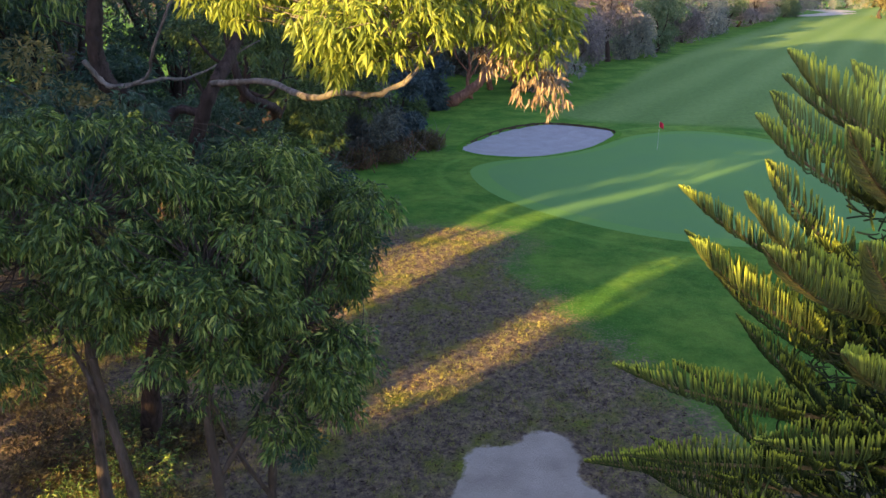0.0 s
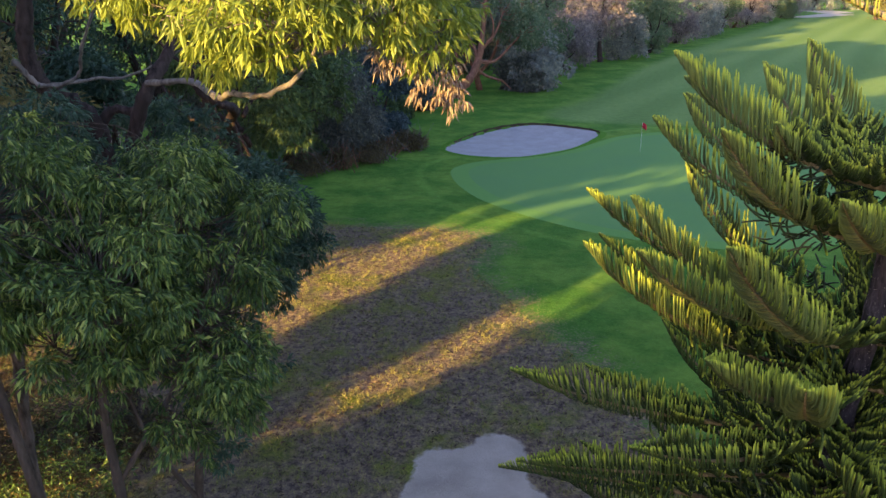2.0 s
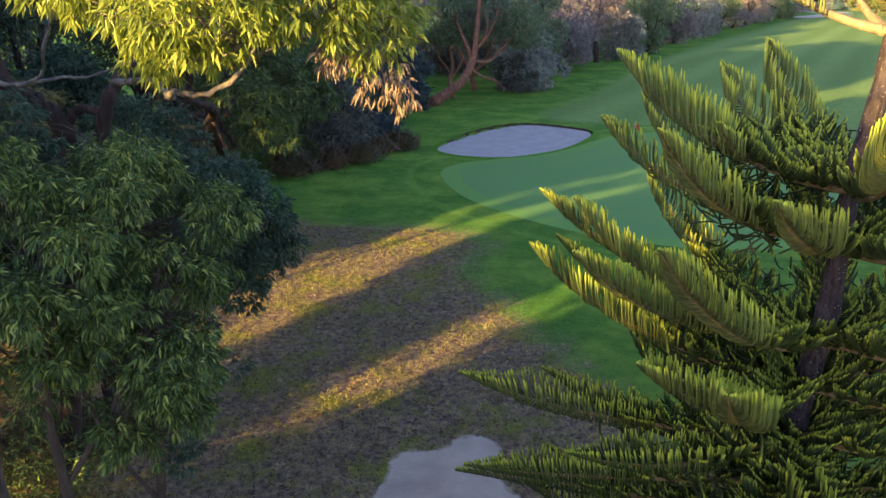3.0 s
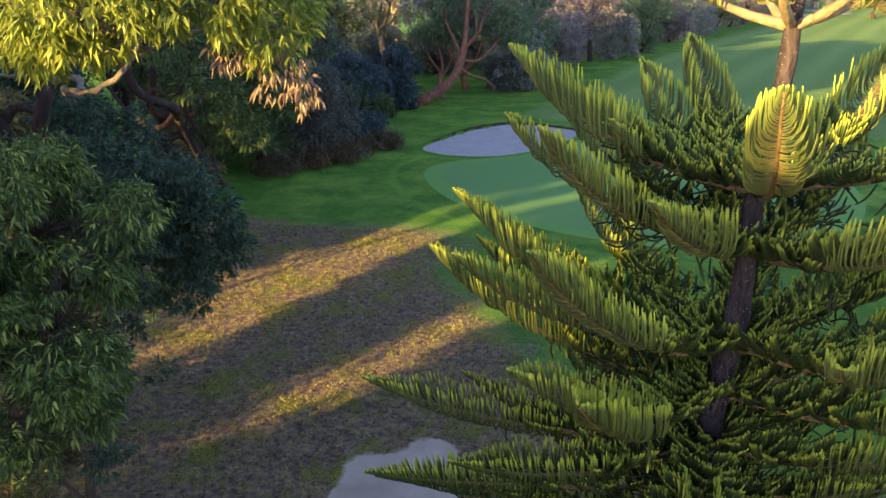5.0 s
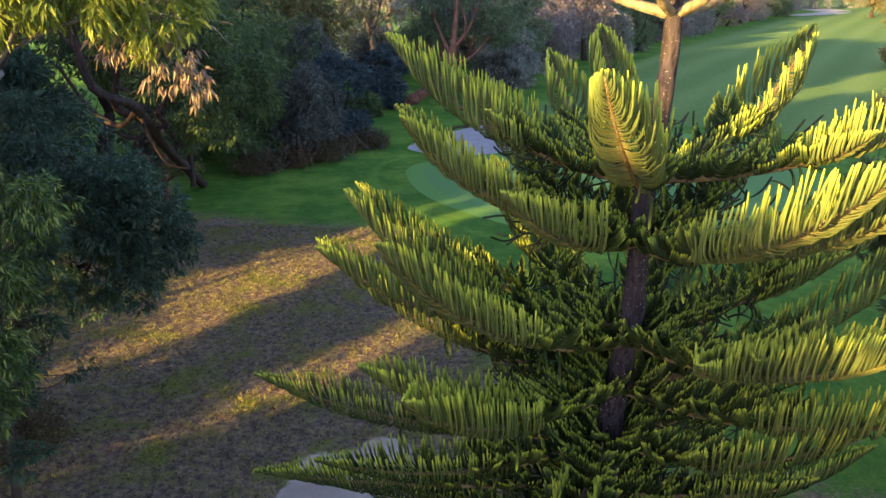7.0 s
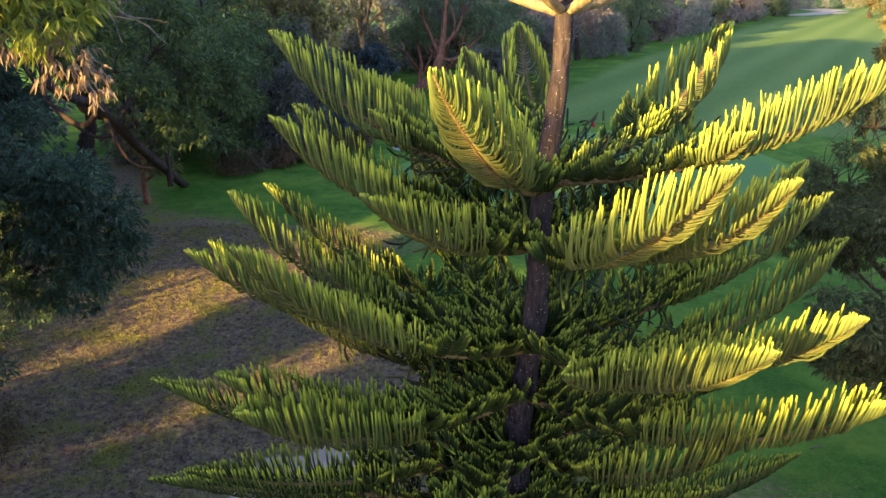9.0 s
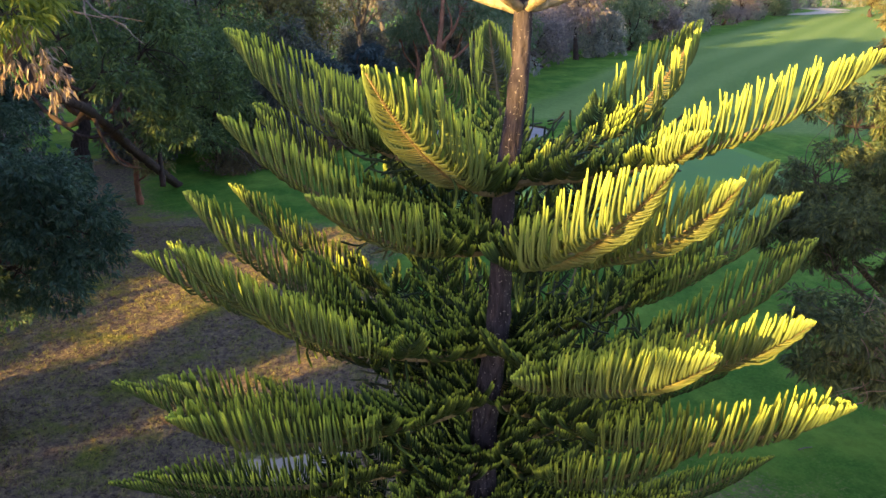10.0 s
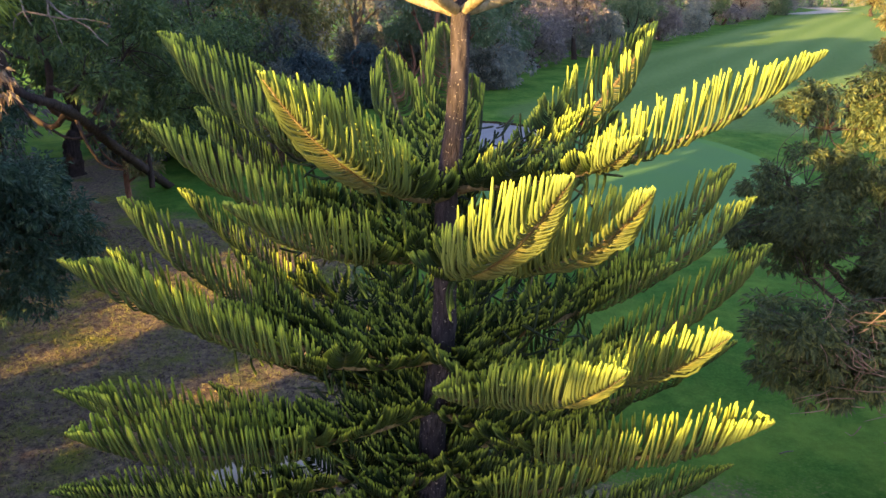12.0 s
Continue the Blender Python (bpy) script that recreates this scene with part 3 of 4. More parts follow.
def pine_branch(tip, z0, rng, bare=0.42, length=0.28, gap=0.031, fans=14, r0=0.036, single=False, stem=None, tier_shade=0.0, twin=False):
    tip = np.asarray(tip, float)
    a = PINE_AXIS(z0)
    h = tip - a
    flat = np.array([h[0], h[1], 0])
    R = np.linalg.norm(flat)
    side = np.array([-flat[1], flat[0], 0]) / R
    t = np.linspace(0, 1, 22)
    bow = rng.uniform(-0.05, 0.05) * R
    line = a + flat * t[:, None] + np.array([0, 0, 1.0]) * (h[2] * (0.30 * t + 0.58 * t ** 2.1 + 0.12 * t ** 6))[:, None] + side * (bow * np.sin(t * np.pi))[:, None]
    b = Tubes().add(line, r0, 0.008, 7, 0.06, rng).build("branch", stem or PINE_STEM, pine, "", PB)
    parts = [frond_rows(line, bare, gap, length, rng, rng.uniform(0.78, 1.0), roll=rng.normal(0, 0.16))]
    outer_count = 0 if single else len(parts[0][0])
    if single:      # the nearest fronds: every shoot is a mesh of its own
        for q in zip(*parts.pop()):
            shoots_mesh("shoot", whips(*[np.array([x]) for x in q]), b)
    if twin:        # a second, shorter frond forks off half-way
        turn_by = rng.choice([-1, 1]) * rng.uniform(0.22, 0.34)
        p = np.array([np.interp(0.46, t, line[:, j]) for j in range(3)])
        out = np.array([flat[0] * math.cos(turn_by) - flat[1] * math.sin(turn_by), flat[0] * math.sin(turn_by) + flat[1] * math.cos(turn_by), 0]) * 0.66
        end = np.array([a[0], a[1], np.interp(0.74, t, line[:, 2])]) + out
        w = np.linspace(0, 1, 12)[:, None]
        fork = p + (end - p) * [1, 1, 0] * w + np.array([0, 0, end[2] - p[2]]) * (0.45 * w + 0.55 * w ** 2)
        Tubes().add(fork, 0.4 * r0, 0.007, 6, 0.06, rng).build("side_branch", stem or PINE_STEM, pine, "", PB)
        parts.append(frond_rows(fork, 0.18, gap, 0.8 * length, rng, rng.uniform(0.75, 0.95), roll=rng.normal(0, 0.16)))
        outer_count += len(parts[-1][0])
    for i in range(fans):   # short side fronds, cupped like shells
        k = 0.05 + 0.50 * (i + rng.uniform(-0.3, 0.3)) / fans
        p = np.array([np.interp(k, t, line[:, j]) for j in range(3)])
        sg = 1 if i % 2 else -1
        d = flat / R * rng.uniform(0.2, 0.9) + side * sg * rng.uniform(0.35, 1.0) + np.array([0, 0, rng.uniform(0.25, 0.8)])
        d *= rng.uniform(0.16, 0.30) * min(1, R / 2.4) / np.linalg.norm(d)
        w = np.linspace(0, 1, 7)[:, None]
        parts.append(frond_rows(p + d * w + np.array([0, 0, 0.16]) * w ** 2 * np.linalg.norm(d), 0.1, 0.024, rng.uniform(0.13, 0.20), rng, 1.0, 0.0088, rng.uniform(0.7, 1.2), rng.normal(0, 0.25), True))
    if R > 1.8:     # a few lax shoots hang under the stem
        n = rng.integers(1, 5)
        k = rng.uniform(0.36, 0.6, n)
        p = np.stack([np.interp(k, t, line[:, j]) for j in range(3)], -1)
        d0 = flat / R * 0.6 + side * rng.choice([-1, 1], n)[:, None] * 0.9 + np.array([0, 0, -0.2])
        d1 = np.array([0, 0, -1.0]) + rng.normal(0, 0.25, (n, 3)) - flat / R * 0.2
        parts.append([p, d0, d1, rng.uniform(0.28, 0.5, n), np.full(n, 0.0115)])
    p, d0, d1, ln, rd = [np.concatenate(x) for x in zip(*parts)]
    # side fronds take the full painted shade, main fronds more the lower they sit
    tagged(shoots_mesh("frond", whips(p, d0, d1, ln, rd), b, "dense upcurved green shoots in two ranks", np.where(np.arange(len(p)) >= outer_count, 1.0, tier_shade)), kind="stuff")


TIERS = [
    (8.00, 1.25, [(3.12, 7.24, 9.24), (3.55, 8.3, 8.9), (4.7, 9.18, 8.95), (5.3, 9.46, 9.18), (7.36, 8.87, 9.22), (7.72, 6.03, 9.2), (4.46, 4.85, 9.21)]),
    (7.43, 1.2, [(3.28, 6.28, 8.72), (3.98, 5.62, 8.33), (5.91, 4.37, 8.81), (6.38, 4.75, 8.65)]),
    (6.50, 1.15, [(2.76, 6.9, 8.0), (2.64, 6.09, 7.78), (3.15, 5.5, 8.0), (6.83, 4.69, 7.89), (6.23, 4.36, 7.85), (8.19, 7.99, 7.71), (8.15, 8.5, 7.9)]),
    (5.97, 1.05, [(2.43, 7.29, 7.44), (7.05, 4.54, 7.46), (8.29, 7.75, 7.33), (3.02, 5.32, 7.19), (3.37, 4.51, 7.39)]),
    (5.45, 0.95, [(1.76, 7.26, 6.09), (6.57, 5.24, 6.81)]),
    (4.85, 0.8, [(1.81, 6.82, 5.3), (6.95, 6.56, 5.41)]),
    (4.25, 0.6, [(1.75, 8.3, 4.2)]),
    (3.6, 0.5, []), (2.9, 0.4, []), (2.2, 0.3, []),
]
NEAREST = [(5.91, 4.37, 8.81), (4.46, 4.85, 9.21)]
LONG = {(7.36, 8.87, 9.22): 0.48, (3.12, 7.24, 9.24): 0.44}
for z0, rise, tips in TIERS:
    used = [math.atan2(y - 7.2, x - PINE_AXIS(z0)[0]) for x, y, z in tips]
    for tp in tips:
        pine_branch(tp, z0 + prng.uniform(-0.04, 0.04), prng, length=LONG.get(tp, 0.41 if z0 > 7.9 else 0.37 if z0 > 7 else 0.32), gap=0.029, twin=z0 > 5.5 and prng.random() < 0.6 and tp not in NEAREST, single=tp in NEAREST, tier_shade=min(max((6.5 - z0) / 1.4, 0), 0.9))
    R = 2.5 + (8.0 - z0) * 0.2
    for i in range(9):
        a = i * 2 * math.pi / 9 + z0 * 1.7
        near = min([abs((a - u + math.pi) % (2 * math.pi) - math.pi) for u in used] or [9])
        if near > 0.5 and (z0 < 5.6 or math.sin(a) > 0.15):
            used.append(a)
            rr = R * prng.uniform(0.85, 1.05)
            c = PINE_AXIS(z0)
            pine_branch((c[0] + rr * math.cos(a), c[1] + rr * math.sin(a), z0 + rise * prng.uniform(0.75, 1.0)), z0 + prng.uniform(-0.05, 0.05), prng, tier_shade=min(max((8.0 - z0) / 2.5, 0), 1.0))
for a, rr, zz in ((2.9, 1.55, 10.35), (0.2, 1.5, 10.3), (1.5, 1.3, 10.4), (-1.1, 1.2, 10.6), (-2.2, 1.3, 10.5)):
    pine_branch((5.45 + rr * math.cos(a), 7.2 + rr * math.sin(a), zz), 9.42, prng, 0.3, 0.3, 0.04, 0, 0.05, False, PINE_ARM)

for z0, rise, tips in TIERS:      # inner shoots close to the trunk, coloured dark to deepen the crown's shade
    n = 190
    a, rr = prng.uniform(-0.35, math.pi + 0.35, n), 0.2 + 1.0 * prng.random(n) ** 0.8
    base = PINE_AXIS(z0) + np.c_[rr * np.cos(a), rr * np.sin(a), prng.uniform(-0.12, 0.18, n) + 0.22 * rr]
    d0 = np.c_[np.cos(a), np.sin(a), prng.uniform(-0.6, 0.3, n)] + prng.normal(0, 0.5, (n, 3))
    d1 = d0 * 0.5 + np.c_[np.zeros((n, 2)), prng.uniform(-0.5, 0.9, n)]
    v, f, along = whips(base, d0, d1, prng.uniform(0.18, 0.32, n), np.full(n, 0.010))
    tagged(mesh_object("inner_foliage", v - PB, f, PINE_SHADED, pine, "inner shoots close to the trunk, coloured dark for crown shade"), kind="stuff")

# ---- gum trees round the lawn ----
tree("gum_tree", (-3.2, 7.8, 0),
     [([(-3.3, 7.7, -0.1), (-3.45, 7.7, 2.2), (-3.61, 7.7, 4.1), (-3.75, 7.7, 5.2), (-3.95, 7.8, 6.3)], 0.10, 0.035),
      ([(-2.6, 7.5, -0.1), (-2.45, 7.4, 2.2), (-2.5, 7.4, 4.3), (-2.55, 7.4, 5.6), (-2.35, 7.4, 6.8)], 0.09, 0.03),
      ([(-3.75, 7.7, 5.2), (-4.3, 8.1, 6.0), (-4.9, 8.3, 7.0)], 0.04, 0.015), ([(-2.5, 7.4, 4.6), (-1.9, 7.6, 5.6), (-1.5, 7.9, 6.4)], 0.035, 0.012)],
     [((-2.4, 7.3, 7.25), (1.0, 0.9, 0.95)), ((-3.7, 7.9, 7.55), (1.2, 1.1, 0.95)), ((-4.9, 8.3, 7.0), (1.1, 1.1, 1.2)), ((-1.7, 8.6, 7.1), (0.95, 1.0, 0.85)),
      ((-1.45, 7.7, 6.2), (0.6, 0.8, 0.75)), ((-2.7, 7.3, 6.25), (0.85, 0.75, 0.5)), ((-4.4, 7.7, 6.0), (0.8, 0.7, 0.45)), ((-1.6, 7.6, 5.4), (0.45, 0.5, 0.35)), ((-2.9, 8.8, 7.2), (1.3, 0.9, 0.95)), ((-1.2, 7.8, 6.0), (0.3, 0.5, 0.35))],
     2300, 26, 0.11, 0.102, GUM_GREEN, BARK_STEM, "young gum tree with thin grey stems and drooping green leaves", 21, 0.9, 0.6, 0.25, 640, 0.010, lumps=(125, 0.35))
tree("gum_tree", (-2.6, 10.0, 0),
     [([(-2.7, 10.1, -0.1), (-2.6, 10.0, 2.4), (-2.4, 9.9, 4.2), (-2.1, 9.8, 6.2)], 0.09, 0.03), ([(-2.6, 10.0, 2.4), (-3.0, 9.6, 3.6), (-3.2, 9.4, 4.6)], 0.04, 0.015)],
     [((-2.0, 9.9, 6.6), (0.85, 0.8, 0.7)), ((-2.4, 9.8, 5.7), (0.9, 0.8, 0.7)), ((-2.9, 9.4, 4.7), (0.9, 0.8, 0.6)), ((-2.0, 9.6, 4.8), (0.55, 0.6, 0.5)), ((-3.2, 9.8, 6.4), (1.0, 0.9, 0.8)), ((-2.3, 9.3, 3.9), (0.6, 0.6, 0.35))],
     360, 24, 0.10, 0.105, GUM_DARK, BARK_STEM, "slender gum with loose blue-green foliage", 27, 0.5, 0.4, 0.3, 140, 0.013, lumps=(22, 0.34))
tree("gum_tree", (-6.3, 16.4, 0),
     [([(-6.3, 16.4, -0.1), (-6.0, 16.2, 1.8), (-5.2, 15.6, 3.6), (-4.4, 15.2, 5.2)], 0.16, 0.06),
      ([(-5.2, 15.6, 3.6), (-3.4, 15.0, 4.4), (-2.4, 14.8, 5.2)], 0.06, 0.02), ([(-6.0, 16.2, 1.8), (-6.2, 15.6, 3.6), (-6.2, 15.4, 5.2)], 0.07, 0.02)],
     [((-2.75, 14.8, 5.9), (1.1, 1.1, 0.8)), ((-4.1, 15.0, 6.3), (1.35, 1.3, 1.1)), ((-2.3, 14.7, 5.0), (0.85, 0.95, 0.8)), ((-3.4, 14.5, 4.9), (1.3, 1.1, 0.95)), ((-5.3, 15.2, 5.2), (1.4, 1.3, 1.3)), ((-2.7, 14.7, 4.2), (0.7, 0.8, 0.5)), ((-4.2, 16.4, 5.6), (1.5, 1.2, 1.2)), ((-4.6, 15.0, 4.2), (1.2, 1.1, 0.7))],
     1700, 24, 0.14, 0.14, GUM_DARK, BARK_DARK, "dense dark blue-green gum bush on a short trunk", 22, 0.4, 0.5, 0.32, 80, 0.018, lumps=(70, 0.55))
tree("gum_tree", (-5.6, 10.9, 0),
     [([(-5.6, 10.9, -0.1), (-5.5, 10.8, 3.0), (-5.2, 10.6, 5.6), (-5.1, 10.5, 7.4)], 0.12, 0.04), ([(-5.4, 10.7, 4.4), (-4.7, 10.4, 6.0), (-4.2, 10.2, 7.2)], 0.05, 0.02)],
     [((-5.0, 10.5, 7.8), (1.1, 0.9, 0.55)), ((-6.2, 10.8, 7.7), (1.0, 0.9, 0.6)), ((-4.2, 10.2, 7.4), (0.7, 0.8, 0.45)), ((-5.6, 10.4, 7.1), (1.2, 0.8, 0.5))],
     620, 22, 0.11, 0.12, GUM_DARK, BARK_STEM, "dusky blue-green gum behind the young gum", 29, 0.8, 0.5, 0.28, 90, 0.012, lumps=(48, 0.38))
big_gum = tree("gum_tree", (-6.4, 14.6, 0),
     [([(-6.4, 14.6, -0.1), (-5.9, 14.2, 2.2), (-5.2, 13.7, 4.6), (-4.85, 13.4, 6.4), (-4.75, 13.25, 7.3), (-5.0, 13.1, 7.85), (-5.45, 12.9, 8.25), (-5.52, 12.8, 8.9), (-5.4, 12.8, 9.6), (-5.2, 12.9, 11.2)], 0.21, 0.11),
      ([(-5.1, 13.6, 4.9), (-4.55, 13.45, 6.3), (-4.25, 13.35, 7.2), (-3.93, 13.3, 8.0), (-3.62, 13.8, 8.65), (-3.42, 14.5, 9.5), (-3.2, 15.0, 11.0)], 0.15, 0.08),
      ([(-4.8, 13.3, 7.4), (-4.5, 13.3, 7.75), (-4.1, 13.3, 7.7)], 0.09, 0.07)],
     [((-5.0, 13.0, 11.6), (2.4, 2.0, 1.3)), ((-3.0, 15.0, 11.6), (2.2, 2.0, 1.4)), ((-6.6, 13.5, 10.4), (1.6, 1.6, 1.2)), ((-3.4, 14.6, 9.4), (0.8, 0.8, 0.5))],
     900, 12, 0.13, 0.2, GUM_GREEN, BARK_DARK, "large dark-barked gum with a forked crooked trunk", 23, 0.8, 0.45, 0.2, 80, 0.02)
limb, LB = big_gum, np.array((-6.4, 14.6, 0))
lr = np.random.default_rng(31)


def crooked(points, wander, n=6):
    line = spline(points, n)
    return line + np.cumsum(lr.normal(0, wander, line.shape), axis=0) * np.sin(np.linspace(0, np.pi, len(line)))[:, None]


Tubes().add(crooked([(-5.6, 12.5, 8.65), (-5.45, 12.6, 8.38), (-5.2, 12.6, 8.23), (-4.91, 12.7, 8.26), (-4.6, 12.6, 8.46), (-4.39, 12.3, 8.86), (-3.95, 12.0, 9.6)], 0.012), 0.046, 0.02, 7, 0.12, lr).build("bough", BARK_GREY, limb, "pale grey crooked bough", LB)
Tubes().add(crooked([(-5.2, 12.65, 8.22), (-4.7, 13.0, 8.28), (-4.27, 13.4, 8.26), (-3.94, 14.0, 8.38), (-3.3, 14.6, 8.8)], 0.012), 0.03, 0.014, 7, 0.12, lr).build("bough", BARK_GREY, limb, "pale grey crooked bough", LB)
Tubes().add(crooked([(-3.85, 13.25, 8.2), (-2.56, 11.5, 8.45), (-1.65, 9.5, 8.52), (-0.98, 7.9, 8.8), (-0.55, 7.6, 8.9), (-0.2, 7.5, 9.16), (0.0, 7.5, 9.5)], 0.012), 0.055, 0.014, 7, 0.12, lr).build("bough", BARK_GREY, limb, "pale grey crooked bough", LB)
Tubes().add(crooked([(-0.35, 7.55, 9.05), (0.2, 7.7, 9.3), (0.6, 8.0, 9.3), (1.0, 8.3, 9.05)], 0.012), 0.022, 0.007, 5, 0.1, lr).build("bough", BARK_GREY, limb, "pale grey crooked bough", LB)
for line, r in (([(-3.1, 14.9, 10.6), (-1.6, 13.6, 10.2), (-0.6, 12.8, 9.6), (-0.4, 12.6, 9.13), (-0.33, 12.6, 8.95), (-0.26, 12.6, 8.72)], 0.03), ([(-0.6, 12.8, 9.6), (-0.3, 12.6, 9.2), (0.1, 12.6, 8.98), (0.27, 12.6, 8.84), (0.4, 12.6, 8.72)], 0.02),
                ([(-1.0, 13.1, 9.9), (-0.72, 12.6, 9.22), (-0.66, 12.6, 9.0)], 0.018), ([(-0.72, 12.6, 9.2), (-0.2, 12.6, 9.1), (0.12, 12.6, 9.1), (0.45, 12.6, 9.03)], 0.018), ([(-0.72, 12.6, 9.22), (-0.85, 12.6, 9.1), (-0.93, 12.6, 8.95)], 0.014)):
    Tubes().add(crooked(line, 0.008), r, 0.006, 6, 0.12, lr).build("dead_twig", BARK_GREY, limb, "bleached dead twig", LB)
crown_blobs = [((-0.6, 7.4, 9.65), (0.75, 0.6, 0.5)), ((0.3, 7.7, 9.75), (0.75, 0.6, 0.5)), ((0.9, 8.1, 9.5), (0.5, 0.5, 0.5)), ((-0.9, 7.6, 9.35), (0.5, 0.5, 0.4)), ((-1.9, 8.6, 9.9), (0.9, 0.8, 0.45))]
# these leaves get the colour brightened for sun, unlike the rest of the crown
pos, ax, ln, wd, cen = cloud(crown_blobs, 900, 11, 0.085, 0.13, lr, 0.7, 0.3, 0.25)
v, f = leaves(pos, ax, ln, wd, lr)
mesh_object("foliage", v - LB, f, GUM_SUNLIT, limb, "sunlit yellow-green drooping leaves", False)
tw = Tubes()
for c in cen[:90]:
    h = np.array([-0.2, 7.5, 9.3]) if c[0] < 0.2 else np.array([0.5, 7.9, 9.35])
    tw.add(spline([h, (h + c) / 2 + lr.normal(0, 0.08, 3), c], 4), 0.012, 0.004, 4, 0.05, lr)
tw.build("twig_spray", BARK_GREY, limb, "", LB)
pos, ax, ln, wd, cen = cloud([((0.95, 8.2, 8.95), (0.3, 0.25, 0.3)), ((1.15, 8.3, 8.75), (0.15, 0.2, 0.22)), ((0.55, 8.0, 9.1), (0.25, 0.2, 0.15))], 60, 8, 0.05, 0.11, lr, 1.4, 0.3, 0.26)
v, f = leaves(pos, ax, ln, wd, lr)
mesh_object("dry_foliage", v - LB, f, DRY_LEAF, limb, "withered pinkish-brown hanging leaves", False)

# leaning red-trunked gum beyond the bushes
tree("gum_tree", (-8.4, 38.0, 0),
     [([(-8.4, 38.0, -0.1), (-7.75, 34.6, 1.3), (-6.95, 30.6, 2.9), (-6.1, 26.6, 4.5), (-5.3, 23.4, 5.75), (-4.3, 20.2, 6.65), (-4.9, 19.5, 7.2), (-5.2, 19.5, 8.6)], 0.21, 0.09),
      ([(-5.7, 27.3, 4.2), (-6.4, 27.3, 5.6), (-6.2, 27.0, 7.0)], 0.10, 0.04), ([(-4.9, 23.4, 5.9), (-4.6, 24.0, 6.6), (-4.2, 24.6, 7.6)], 0.08, 0.03), ([(-7.1, 32.5, 1.3), (-7.2, 33.0, 3.0), (-6.8, 33.5, 5.0)], 0.12, 0.05), ([(-4.4, 21.0, 6.5), (-5.2, 21.5, 5.9), (-6.4, 22.5, 6.2), (-7.2, 22.6, 7.4)], 0.09, 0.04), ([(-5.4, 25.2, 5.2), (-6.2, 24.4, 5.0), (-7.4, 24.4, 5.8)], 0.08, 0.03), ([(-5.1, 22.6, 6.1), (-4.6, 22.0, 5.4), (-4.3, 22.2, 4.7), (-3.8, 22.4, 4.5)], 0.06, 0.02), ([(-5.3, 23.4, 5.75), (-5.8, 22.8, 6.2), (-5.5, 22.4, 7.3), (-5.7, 22.2, 8.8)], 0.13, 0.07), ([(-5.6, 22.5, 6.8), (-4.9, 22.2, 6.7), (-4.4, 22.2, 7.3)], 0.07, 0.03), ([(-5.5, 22.3, 7.6), (-6.2, 22.0, 7.7), (-6.8, 22.0, 8.4)], 0.06, 0.03)],
     [((-4.6, 24.0, 7.4), (2.0, 2.4, 1.6)), ((-6.5, 27.0, 7.6), (2.2, 2.4, 1.6)), ((-3.2, 25.6, 6.4), (1.3, 1.8, 1.3)), ((-6.5, 33.0, 6.2), (2.0, 2.0, 1.6)), ((-5.6, 19.8, 9.4), (1.8, 1.8, 1.2)), ((-4.8, 26.5, 5.4), (1.4, 1.6, 1.1)), ((-6.9, 30.5, 4.4), (1.3, 1.4, 1.0)), ((-4.0, 28.5, 6.6), (1.5, 1.6, 1.3))],
     2300, 12, 0.2, 0.22, GUM_MID, BARK_DARK, "leaning gum with dark limbs and dusky green foliage", 24, 0.4, 0.45, 0.3, 120, 0.02, lumps=(60, 0.7))

tree("gum_sapling", (-8.95, 34.5, 0),
     [([(-8.95, 34.5, -0.1), (-9.0, 34.5, 1.0), (-8.9, 34.5, 2.5), (-8.95, 34.5, 4.4)], 0.16, 0.06), ([(-8.95, 34.5, 1.0), (-8.2, 34.3, 1.6), (-7.5, 34.2, 2.6)], 0.06, 0.02), ([(-8.95, 34.5, 1.6), (-9.7, 34.4, 2.2), (-10.2, 34.3, 3.2)], 0.06, 0.02)],
     [((-8.5, 34.2, 2.4), (0.8, 0.6, 0.7)), ((-9.4, 34.3, 3.2), (0.9, 0.6, 0.7)), ((-7.6, 34.2, 2.0), (0.6, 0.5, 0.5))],
     110, 8, 0.2, 0.2, SUNLIT_GOLD, BARK_RED, "reddish gum sapling with sparse leaves coloured sunlit gold", 64, 0.5, 0.4, 0.3, 60, 0.015, lumps=(16, 0.35))
# heights of 17 and 18 rise out of view, added to lengthen the shade
SIDE = [  # x, y, height, radius, low, leaves, bark
    (-7.2, 41.5, 9.5, 3.2, 0.02, GUM_MID, BARK_DARK), (-4.4, 44.3, 6.6, 2.3, 0.0, GUM_DUSK, BARK_DARK), (-3.2, 47.4, 6.8, 2.0, 0.0, GUM_NAVY, BARK_DARK), (-9.5, 47.0, 17, 4.5, 0.1, GUM_MID, BARK_DARK),
    (-14.0, 40.0, 18, 4.5, 0.15, GUM_DARK, BARK_DARK), (-15.0, 31.0, 17, 4.0, 0.3, GUM_DARK, BARK_DARK), (-15.5, 22.0, 12.5, 3.4, 0.35, GUM_DARK, BARK_DARK), (-12.0, 10.0, 11, 2.4, 0.3, GUM_GREEN, BARK_DARK), (-12.2, 22.8, 10, 2.6, 0.02, SUNLIT_GOLD, BARK_DARK), (-10.9, 26.8, 9.5, 2.2, 0.05, GUM_DARK, BARK_DARK), (-15.4, 18.4, 10, 2.6, 0.05, SUNLIT_GOLD, BARK_DARK), (-19.0, 28.0, 18, 4.5, 0.3, GUM_DARK, BARK_DARK),
]
